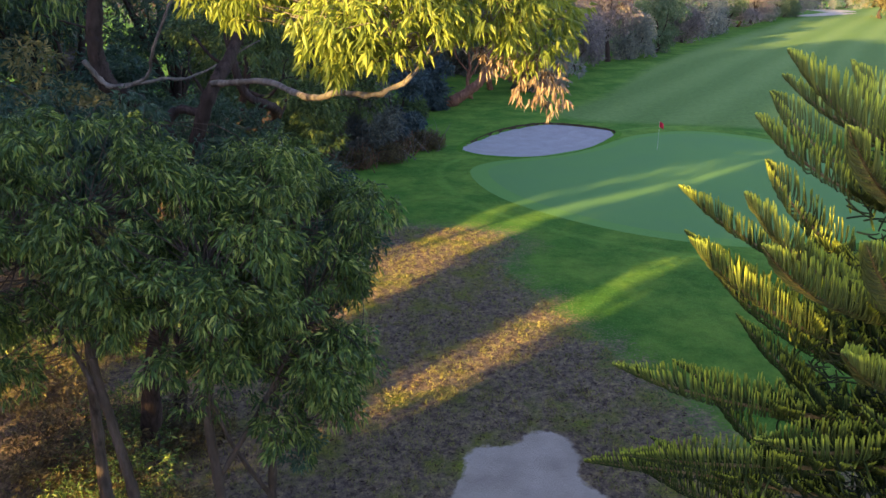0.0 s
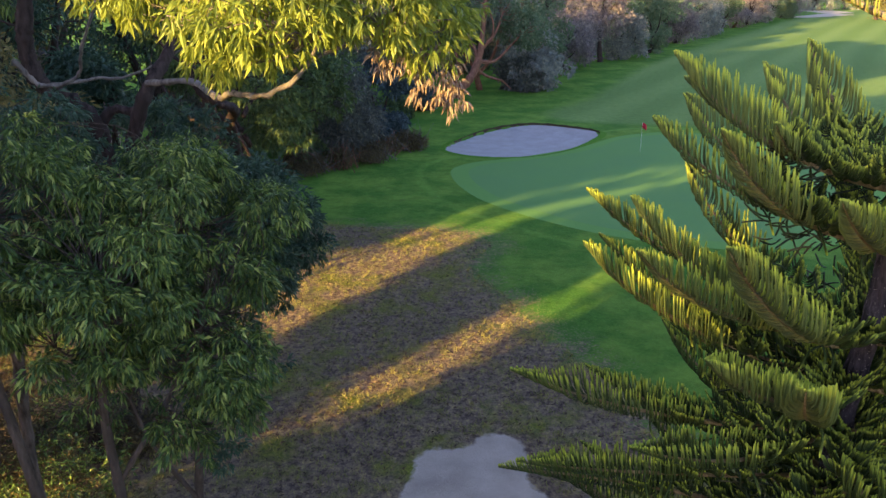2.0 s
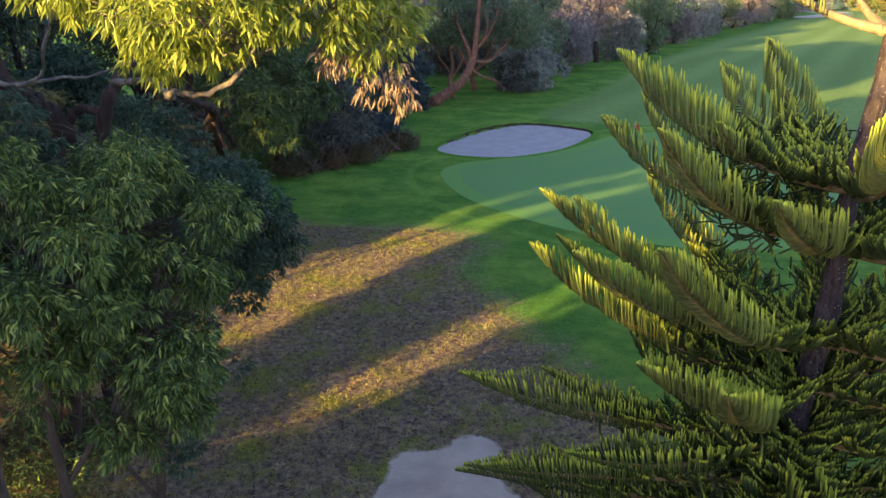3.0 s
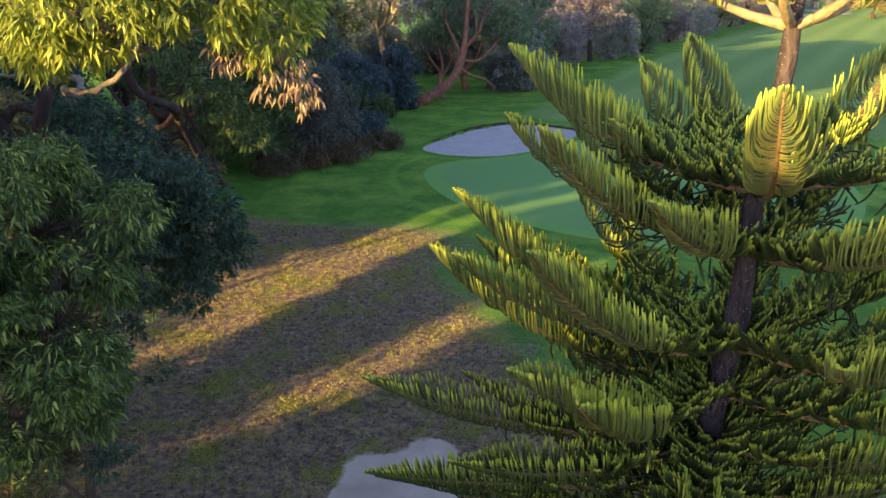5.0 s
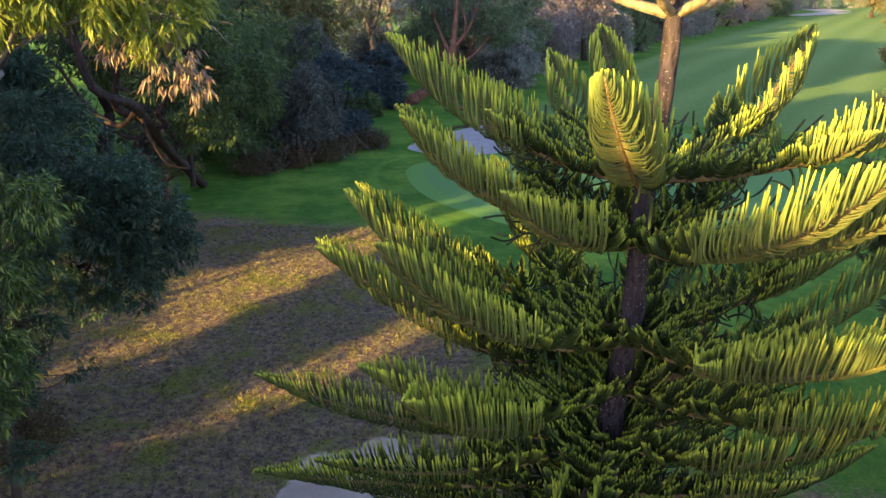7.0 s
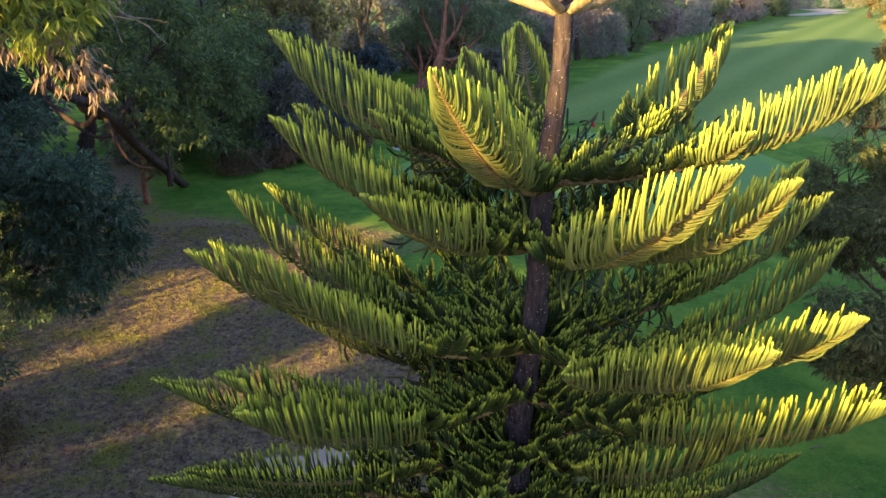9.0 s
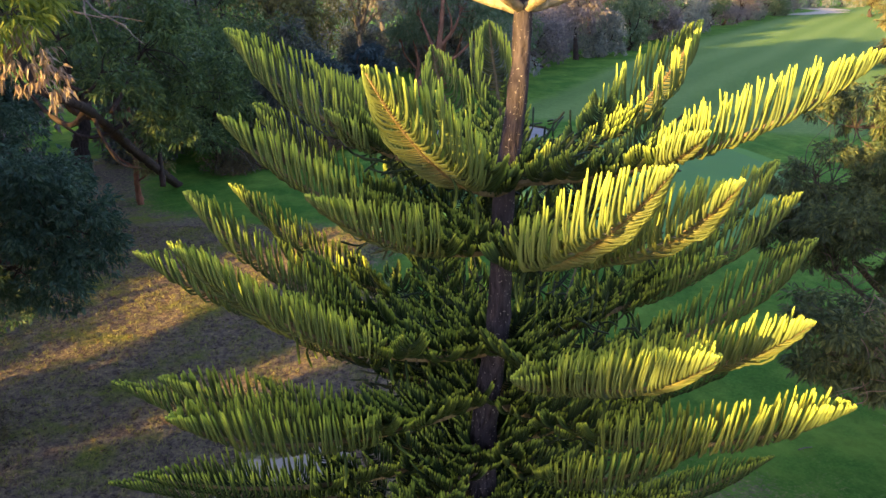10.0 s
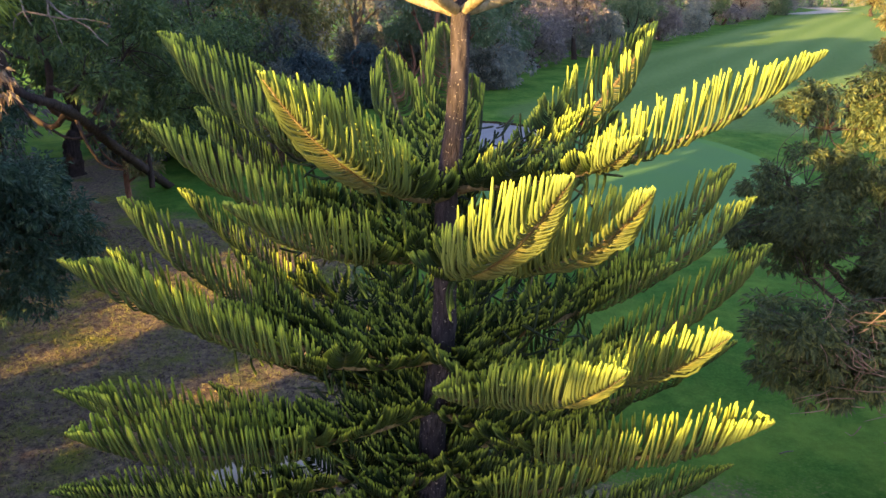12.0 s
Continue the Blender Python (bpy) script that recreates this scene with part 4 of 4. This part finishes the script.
for i, (x, y, h, r, low, lm, bk) in enumerate(SIDE):
    plain_tree("gum_tree", x, y, h, r, lm, bk, "bushy dark green gum at the lawn's edge", 100 + i, low, 1300, 10, 0.28, 0.28, group="edge trees")
LINE = [(9.5, 73, 6.0, 3.0, 0.1), (-5.9, 52.5, 9, 2.3, 0.0), (-1.3, 61.0, 5.6, 1.9, 0.0), (-2.6, 58.0, 1.7, 1.2, 0.0), (10, 80, 10, 3.6, 0.3), (15, 88.5, 8.0, 4.0, 0.12), (20, 97, 11, 3.4, 0.35), (23.5, 101, 6.5, 3.2, 0.05), (28.6, 108.5, 9.5, 3.4, 0.05), (33, 120, 12, 3.6, 0.3), (37, 125, 6.5, 3.4, 0.0), (43, 137, 10, 4.5, 0.06), (48, 144, 7, 3.6, 0.0), (53, 153, 12, 4.0, 0.2),
        (59, 163, 8, 4.6, 0.0), (65, 172, 12, 4.5, 0.15), (71, 182, 8.5, 4.6, 0.0), (78, 192, 12, 5, 0.1), (84, 201, 8, 4, 0.0), (89, 208, 11, 5, 0.06)]
for i, (x, y, h, r, low) in enumerate(LINE):
    plain_tree("gum_tree", x, y, h, r, (HAZED_GREEN, HAZED_GREY, HAZED_PURPLE)[(i * 2 + i // 3) % 3] if i > 3 else (HAZED_GREY, GUM_DUSK, GUM_NAVY, GUM_MID)[i], BARK_RED if i < 4 else BARK_DARK, "broad gum beside the fairway with a low dusky crown", 140 + i, low, 900, 9, 0.42, 0.40, group="fairway trees")
tree("gum_tree", (0.3, 62.8, 0),
     [([(0.2, 62.7, -0.1), (0.9, 62.9, 0.45), (2.0, 63.2, 1.1), (3.1, 63.5, 2.0), (3.85, 64.0, 3.5), (4.1, 64.3, 5.0), (4.4, 65.0, 8.2)], 0.52, 0.16), ([(3.9, 64.0, 3.6), (3.2, 64.4, 5.0), (2.4, 64.8, 6.8)], 0.17, 0.06), ([(4.0, 64.1, 4.2), (5.2, 64.6, 5.6), (5.8, 65.0, 7.2)], 0.16, 0.06), ([(3.9, 64.0, 3.4), (5.2, 64.4, 3.4), (6.6, 65.4, 4.6), (7.4, 65.8, 5.4)], 0.15, 0.05), ([(3.6, 63.8, 2.9), (4.6, 64.2, 2.2), (5.8, 64.6, 1.8), (6.6, 65.0, 1.1)], 0.14, 0.05), ([(4.9, 64.5, 4.9), (5.0, 64.4, 6.2), (4.6, 64.4, 7.6)], 0.10, 0.04)],
     [((7.6, 66.0, 5.9), (2.2, 1.6, 1.2)), ((6.4, 65.4, 7.6), (2.2, 1.6, 1.2)), ((2.2, 65.0, 7.8), (1.6, 1.4, 0.8)), ((8.6, 66.4, 4.4), (1.4, 1.2, 0.9))],
     620, 10, 0.3, 0.34, HAZED_GREEN, BARK_RED, "spreading gum with thick leaning reddish stems", 61, 0.4, 0.5, 0.3, 110, 0.03, "fairway trees", lumps=(40, 0.7))
tree("gum_tree", (2.3, 67.0, 0),
     [([(2.4, 67.0, -0.1), (2.1, 66.9, 1.4), (2.3, 66.9, 2.8), (1.9, 66.8, 4.6)], 0.22, 0.08), ([(2.15, 66.9, 1.6), (3.0, 66.9, 3.0), (3.3, 66.9, 4.6)], 0.12, 0.05), ([(2.2, 66.9, 2.2), (1.2, 66.9, 3.4), (0.9, 66.9, 4.6)], 0.10, 0.04)],
     [((1.2, 66.9, 5.2), (1.3, 1.2, 0.8)), ((2.4, 66.9, 5.7), (1.5, 1.3, 0.9)), ((3.4, 66.9, 5.0), (1.0, 1.0, 0.7))],
     420, 10, 0.28, 0.32, HAZED_GREEN, BARK_RED, "small gum with a dark red stem and teal crown", 63, 0.4, 0.5, 0.3, 60, 0.025, "fairway trees", lumps=(28, 0.55))
tree("gum_tree", (4.3, 72.5, 0),
     [([(4.4, 72.6, -0.1), (4.0, 72.0, 2.0), (4.4, 71.6, 4.2), (4.0, 71.4, 6.6)], 0.32, 0.12), ([(4.1, 72.0, 1.4), (5.4, 71.6, 3.0), (6.2, 71.4, 5.4)], 0.2, 0.07), ([(4.0, 72.0, 1.8), (2.8, 71.8, 3.6), (2.2, 71.8, 5.8)], 0.16, 0.06)],
     [((3.0, 71.8, 7.4), (2.6, 2.2, 1.4)), ((6.2, 71.6, 6.6), (2.4, 2.0, 1.4)), ((4.6, 72.0, 9.2), (3.0, 2.6, 1.6)), ((7.6, 71.4, 4.6), (1.6, 1.5, 1.1))],
     900, 10, 0.35, 0.38, HAZED_GREY, BARK_RED, "tall gum with twisted reddish-brown trunks", 62, 0.4, 0.5, 0.3, 90, 0.03, "fairway trees", lumps=(55, 0.8))
# tops above the view are added height that shades the fairway
BACK = [(-8, 62, 19, 4.5), (-14, 54, 20, 5), (-3, 74, 19, 4.5), (1, 88, 20, 5), (8, 98, 18, 5), (14, 108, 18, 5), (20, 121, 17, 5), (28, 136, 17, 5.5), (38, 152, 17, 6), (50, 170, 17, 6), (62, 188, 17, 6), (74, 206, 17, 6), (-20, 42, 21, 5), (-22, 66, 22, 6), (-10, 84, 22, 6), (-18, 76, 22, 6), (-4, 104, 21, 6)]
for i, (x, y, h, r) in enumerate(BACK):
    plain_tree("gum_tree", x, y, h, r, (SUNLIT_GOLD, HAZED_PURPLE, HAZED_GREY)[i % 3], (BARK_GREY, BARK_RED)[i % 2], "tall sparse gum in the wood behind the fairway", 180 + i, 0.26, 620, 9, 0.5, 0.45, twigs=110, group="wood trees")
UNDER = [(-6.5, 57, 6.5, 2.2), (8.2, 72.4, 3.0, 2.2), (-7.5, 66, 6.0, 3.0), (-3.5, 80, 5.0, 3.4), (-9.5, 76, 6.0, 3.8), (1.2, 85, 5.0, 3.4), (-6.0, 91, 7.0, 4.2), (-13, 70, 7.0, 4.0), (4.0, 100, 6.5, 4.0), (-11, 58, 8.0, 3.2), (-13, 49, 7.5, 3.0), (-12.5, 44, 7.0, 2.6), (-16.5, 36, 7.5, 3.0), (4.5, 90, 8.0, 3.4), (9.5, 92, 7.5, 3.2), (13.5, 101, 7.5, 3.4), (19, 110, 7.5, 3.4)]
for i, (x, y, h, r) in enumerate(UNDER):
    plain_tree("gum_tree", x, y, h, r, (HAZED_PURPLE, GUM_DUSK, HAZED_GREY, GUM_DUSK)[i % 4], BARK_DARK, "dusky purple-brown scrub tree under the tall gums", 420 + i, 0.0, 800, 9, 0.4, 0.38, group="understorey trees")
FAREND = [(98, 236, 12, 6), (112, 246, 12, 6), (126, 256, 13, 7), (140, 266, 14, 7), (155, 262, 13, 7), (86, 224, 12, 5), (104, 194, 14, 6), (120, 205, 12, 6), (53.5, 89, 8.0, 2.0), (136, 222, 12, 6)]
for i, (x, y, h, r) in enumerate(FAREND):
    plain_tree("gum_tree", x, y, h, r, SUNLIT_GOLD if i in (6, 7, 8) else HAZED_GREY, BARK_DARK, "distant gum at the far end of the fairway", 220 + i, 0.05, 450, 9, 0.65, 0.6, group="far trees")

SHRUBS = [(-9.8, 16.8, 1.6, 1.5), (-10.8, 19.2, 1.8, 1.6), (-8.4, 14.2, 1.4, 1.3), (-7.3, 15.6, 1.0, 1.1), (-5.8, 15.4, 0.8, 1.0), (-6.3, 11.1, 1.6, 1.2), (-4.9, 9.2, 1.3, 1.0), (-3.4, 9.6, 1.0, 0.8), (-7.4, 13.6, 1.7, 1.4), (-6.4, 13.0, 1.5, 1.3), (-5.0, 11.6, 1.2, 1.0), (-3.9, 10.6, 0.9, 0.8), (-5.6, 9.6, 1.2, 1.2), (-8.6, 20.0, 1.2, 1.4), (-9.5, 29.0, 1.6, 1.8), (-6.6, 40.0, 1.3, 1.3), (-3.4, 43.0, 1.2, 1.2), (-0.9, 46.9, 1.1, 1.0)]
for i, (x, y, h, r) in enumerate(SHRUBS):
    tree("shrub", (x, y, 0), [([(x, y, -0.05), (x + 0.1, y, h * 0.3), (x + 0.05, y + 0.1, h * 0.6)], 0.04, 0.015)], [((x, y, h * 0.5), (r, r, h * 0.5)), ((x + 0.4 * r, y - 0.3 * r, h * 0.4), (0.7 * r, 0.7 * r, h * 0.4))],
         380, 8, 0.1, 0.12, (BROWN_LEAF, GUM_GREEN)[i % 2 if i < 14 else 0], BARK_STEM, "low scrubby bush with thin dry twigs", 330 + i, 0.1, 0.3, 0.25, 120, 0.008, "undergrowth", "bush")

# dead brush and a fallen branch along the foot of the edge trees
br = np.random.default_rng(88)
for i, (x, y) in enumerate(((-6.0, 40.4), (-4.6, 41.6), (-3.0, 43.4), (-2.3, 45.4), (-1.2, 46.6))):
    e = root("brush_pile", (x, y, 0), "tangle of dead brown twigs and dry leaves at the lawn's edge", "brush", "dead brush")
    tw = Tubes()
    for k in range(46):
        a = np.array([x, y, 0.05]) + br.normal(0, (0.65, 0.5, 0.0), 3)
        b2 = a + br.normal(0, 0.6, 3) * [1, 1, 0] + [0, 0, br.uniform(0.2, 1.5)]
        tw.add(spline([a, (a + b2) / 2 + br.normal(0, 0.15, 3), b2], 4), 0.022, 0.008, 4, 0.05, br)
    tagged(tw.build("twig_spray", (BARK_GREY, BARK_RED)[i % 2], e, "", (x, y, 0)), kind="stuff")
    pos, ax, ln, wd, cen = cloud([((x, y, 0.5), (0.9, 0.7, 0.55))], 160, 7, 0.15, 0.2, br, 0.2, 0.2, 0.3)
    v, f = leaves(pos, ax, ln, wd, br)
    tagged(mesh_object("dry_foliage", v - np.array([x, y, 0]), f, BROWN_LEAF, e, "", False), kind="stuff")
fb = root("fallen_branch", (-5.0, 41.2, 0), "thin pale dead branch leaning against the bushes", "branch")
Tubes().add(spline([(-5.0, 41.2, 0.1), (-5.6, 41.0, 0.7), (-6.4, 41.0, 1.2), (-7.2, 40.6, 1.9)], 8), 0.05, 0.02, 7, 0.1, br).build("stem", BARK_PALE, fb, "", (-5.0, 41.2, 0))
for a, e2 in (((-5.6, 41.0, 0.7), (-6.0, 40.6, 1.4)), ((-6.4, 41.0, 1.2), (-6.6, 40.5, 0.7))):
    Tubes().add(spline([a, tuple((np.array(a) + e2) / 2 + [0.05, 0, 0.06]), e2], 5), 0.025, 0.01, 5, 0.1, br).build("twig", BARK_PALE, fb, "", (-5.0, 41.2, 0))

# gum on the other side of the pine
side_gum = tree("gum_tree", (13.3, 11.9, 0),
     [([(13.3, 11.9, -0.1), (13.0, 11.7, 2.0), (12.4, 11.5, 4.0), (11.9, 11.4, 5.6)], 0.17, 0.07),
      ([(12.5, 11.5, 3.7), (11.8, 11.2, 4.9), (11.0, 11.4, 5.2), (10.5, 11.5, 5.6)], 0.05, 0.02), ([(12.35, 11.5, 4.2), (10.8, 12.0, 5.8), (10.3, 12.2, 6.8)], 0.06, 0.02), ([(12.85, 11.6, 2.6), (12.0, 10.4, 4.2), (10.6, 9.2, 5.3), (9.6, 8.7, 5.7), (9.0, 8.6, 6.1)], 0.06, 0.012)],
     [((10.15, 12.3, 6.1), (0.5, 0.7, 0.6)), ((10.3, 12.3, 7.1), (0.6, 0.7, 0.6)), ((10.7, 12.4, 7.5), (0.6, 0.8, 0.5)), ((11.2, 12.5, 7.75), (0.7, 0.8, 0.55)), ((11.7, 12.3, 7.3), (0.9, 0.9, 0.8)), ((10.85, 12.3, 6.6), (0.8, 0.8, 0.7)), ((10.6, 11.2, 6.3), (0.6, 0.6, 0.5)), ((11.2, 11.2, 6.3), (0.8, 0.7, 0.6)), ((11.9, 11.2, 6.3), (0.9, 0.8, 0.9)), ((10.5, 12.2, 5.85), (0.6, 0.6, 0.35)),
      ((8.85, 8.6, 6.2), (0.26, 0.35, 0.3)), ((9.1, 8.6, 6.1), (0.4, 0.4, 0.35)), ((9.2, 8.6, 5.75), (0.45, 0.45, 0.4)), ((9.6, 8.7, 5.75), (0.5, 0.45, 0.45)), ((10.0, 8.8, 5.6), (0.5, 0.5, 0.5)), ((9.9, 8.8, 6.3), (0.3, 0.4, 0.3)), ((10.5, 9.2, 6.0), (0.6, 0.6, 0.6)), ((11.3, 10.0, 5.4), (0.9, 0.8, 0.8)), ((12.4, 10.9, 5.6), (1.1, 1.0, 1.0))],
     3300, 26, 0.085, 0.095, GUM_GREY, BARK_STEM, "gum tree with drooping grey-green foliage and bare twigs", 41, 0.55, 0.45, 0.28, 420, 0.010, lumps=(150, 0.30))

bt = Tubes()
tr = np.random.default_rng(77)
for c in ((9.75, 8.45, 5.75), (9.95, 8.45, 5.55), (9.55, 8.45, 5.95), (10.75, 11.4, 5.35)):
    for k in range(40):
        a = np.array(c) + tr.normal(0, 0.22, 3)
        e = a + tr.normal(0, 0.2, 3) + [-0.1, -0.08, 0.1]
        bt.add(spline([a, (a + e) / 2 + tr.normal(0, 0.05, 3), e], 4), 0.008, 0.003, 4, 0.05, tr)
tagged(bt.build("bare_twig_spray", BARK_PALE, side_gum, "pale dead twigs", (13.3, 11.9, 0)), kind="stuff")

# gums added out of view behind the viewpoint, to throw the evening shade
def across(u, v):
    """Plan place from the distance across (u) and along (v) the sun's way."""
    return (u + v) * 0.70711, (v - u) * 0.70711


SHADE = [  # u, v, crown radius, foot, top, further masses (u, z, radius)
    (2.15, -12, 1.5, 2.0, 10.9, []),
    (-0.7, -12, 1.2, 2.0, 12.2, [(0.15, 10.5, 0.6), (0.15, 11.2, 0.55)]), (-3.1, -12, 1.45, 2.0, 13.5, []), (-6.4, -12, 2.4, 2.0, 11.8, []), (-8.6, -13, 1.6, 2.0, 12.0, []),
    (-10.3, -12, 1.8, 2.0, 14.0, [(-12.7, 11.2, 1.4), (-12.8, 13.4, 1.5), (-12.0, 12.3, 1.4), (-13.5, 11.7, 1.2), (-13.5, 13.0, 1.2), (-13.4, 1.8, 0.9)]),
    (-15.45, -12, 1.8, 4.0, 16.0, [(-16.0, 3.4, 1.1), (-18.6, 3.2, 1.0), (-18.8, 1.9, 1.0), (-17.7, 7.9, 1.1), (-16.8, 9.4, 1.4), (-16.6, 11.4, 1.6), (-17.0, 13.6, 1.6)]),
    (-20.4, -11, 2.4, 11.6, 17.0, [(-20.9, 7.8, 0.34), (-20.4, 8.4, 0.36), (-19.9, 9.0, 0.36), (-19.4, 9.6, 0.36), (-18.9, 10.2, 0.36)]), (-24.8, -12, 3.0, 1.5, 15.5, [(-23.4, 8.2, 1.1), (-22.3, 9.4, 1.2), (-21.5, 10.6, 1.2)]), (-31, -12, 3.6, 1.5, 17.0, []), (-30, -2, 4.0, 4.0, 24.0, []), (-36.5, 0, 4.0, 3.0, 27.0, []), (-43, -5, 4.6, 2.0, 28.0, []), (-51, -3, 5.0, 2.0, 18.0, []), (-60, -3, 5.0, 2.0, 16.5, []), (-69, -3, 5.0, 2.0, 17.5, []),
]
for i, (su, sv, r, z0, h, more) in enumerate(SHADE):
    rr = np.random.default_rng(260 + i)
    x, y = across(su, sv)
    k = int((h - z0) / (r * 0.7)) + 1
    blobs = [((x + rr.normal(0, 0.08 * r), y + rr.normal(0, 0.08 * r), z), (r, r, r * 0.8)) for z in np.linspace(z0 + r * 0.6, h - r * 0.75, k)]
    thin = (10.3, 12.1) if i == 2 else None
    if thin:
        blobs = [q for q in blobs if q[0][2] + 0.8 * r < thin[0] + 0.2] + [((x, y, thin[1] + 0.6), (r, r, 0.6))]
    blobs += [((*across(u2, sv), z2), (r2, r2, r2)) for u2, z2, r2 in more]
    e = tree("gum_tree", (x, y, 0), [([(x, y, -0.1), (x + 0.1, y, h * 0.4), (x, y + 0.1, h * 0.9)], 0.14, 0.06)], blobs, 1500 if h < 20 else 2200, 9, 0.4, 0.5 if h < 20 else 0.8, GUM_GREEN, BARK_DARK,
         "unseen gum added to cast the evening shade", 270 + i, 0.4, 0.35, 0.36, 30, 0.03, "shade trees")
    if thin:      # here the crown is thin and lets about half of the sun through
        zc = 0.5 * (thin[0] + thin[1])
        pos, ax, ln, wd, cen = cloud([((x, y, zc), (r, r, thin[1] - zc))], 90, 3, 0.3, 0.45, rr, 0.4, 0.2, 0.34)
        v, f = leaves(pos, ax, ln, wd, rr)
        tagged(mesh_object("thin_crown", v - np.array([x, y, 0]), f, GUM_GREEN, e, "", False), kind="stuff")

# unseen gums added on the right to keep skylight off the grass
for i, (x, y, h, r) in enumerate(((16.8, 8.5, 15, 3.5), (19.5, 15.0, 14, 3.6), (14.8, 1.8, 14, 3.2))):
    plain_tree("gum_tree", x, y, h, r, GUM_GREEN, BARK_DARK, "unseen gum added to dim the sky over the lawn", 470 + i, 0.15, 800, 9, 0.4, 0.4, group="shade trees")

stick = root("fallen_stick", (12.5, 15.3, float(ground_z(12.5, 15.3))), "short pale stick lying on the grass", "stick")
Tubes().add(spline([(-0.16, -0.05, 0.02), (0.0, 0.01, 0.03), (0.17, 0.05, 0.02)], 5), 0.018, 0.009, 6, 0.1).build("stem", BARK_GREY, stick)

# ---- flag ----
flag = root("golf_flag", (12.75, 45.9, float(ground_z(12.75, 45.9))), "thin golf pin with a limp red flag on the green", "golf flag")
Tubes().add(np.array([(0, 0, z) for z in np.linspace(0, 1.72, 8)]), 0.007, 0.006, 6, 0.0).build("pole", Mat("pin_paint", 0.4).colour((0.75, 0.72, 0.6)).m, flag)
u = np.linspace(0, 1, 9)
fv, ff = [], []
for i, a in enumerate(u):
    for b in (0, 0.33, 0.66, 1):
        fv.append((0.36 * a * 0.75, 0.05 * math.sin(a * 7 + b), 1.70 - 0.32 * b - 0.18 * a * a))
for i in range(8):
    ff += [(i * 4 + j, (i + 1) * 4 + j, (i + 1) * 4 + j + 1, i * 4 + j + 1) for j in range(3)]
fl = mesh_object("flag", fv, ff, Mat("flag_cloth", 0.7).colour((0.55, 0.02, 0.05)).m, flag, "red cloth flag")
fl.modifiers.new("thick", "SOLIDIFY").thickness = 0.006

# ---- fallen leaves and dry tufts ----
def scatter(n, rng, ring, box):
    out = []
    while sum(map(len, out)) < n:
        p = rng.uniform((box[0], box[1]), (box[2], box[3]), (n, 2))
        out.append(p[inside(p[:, 0], p[:, 1], ring) > 0.05])
    return np.vstack(out)[:n]


sr = np.random.default_rng(51)
p = scatter(20000, sr, LITTER, (-9, 11, 8, 31))
p = p[inside(p[:, 0], p[:, 1], PATCH) < -0.05]
pos = np.c_[p, ground_z(p[:, 0], p[:, 1]) + 0.02]
ax = np.c_[sr.standard_normal((len(p), 2)), sr.normal(0.1, 0.2, len(p))]
ln = sr.uniform(0.05, 0.13, len(p))
v, f = leaves(pos, ax, ln, ln * 0.3, sr, 0.02)
litter_leaf = leaf_material("litter_leaf", [(0.0, (0.045, 0.028, 0.022)), (0.6, (0.11, 0.07, 0.05)), (1.0, (0.30, 0.21, 0.14))], (0.2, 0.13, 0.07), 0.7, 0.15)
tagged(mesh_object("leaf_litter", v, f, litter_leaf, None, "", False), "dry brown gum leaves scattered on the soil", "leaf litter", kind="stuff")
p = scatter(7000, sr, LITTER, (-9, 11, 8, 31))
p = p[inside(p[:, 0], p[:, 1], PATCH) < -0.1]
p = np.repeat(p, 7, axis=0) + sr.normal(0, 0.05, (len(p) * 7, 2))
pos = np.c_[p, ground_z(p[:, 0], p[:, 1]) - 0.01]
ax = np.c_[sr.normal(0, 0.4, (len(p), 2)), np.ones(len(p))]
ln = sr.uniform(0.06, 0.16, len(p))
v, f = leaves(pos, ax, ln, ln * 0.1, sr, 0.1)
tuft = leaf_material("dry_grass", [(0.0, (0.13, 0.155, 0.03)), (0.5, (0.25, 0.24, 0.06)), (1.0, (0.38, 0.33, 0.11))], (0.3, 0.28, 0.1), 0.6, 0.25)
tagged(mesh_object("dry_grass", v, f, tuft, None, "", False), "thin dry grass tufts on bare soil", "grass", kind="stuff")
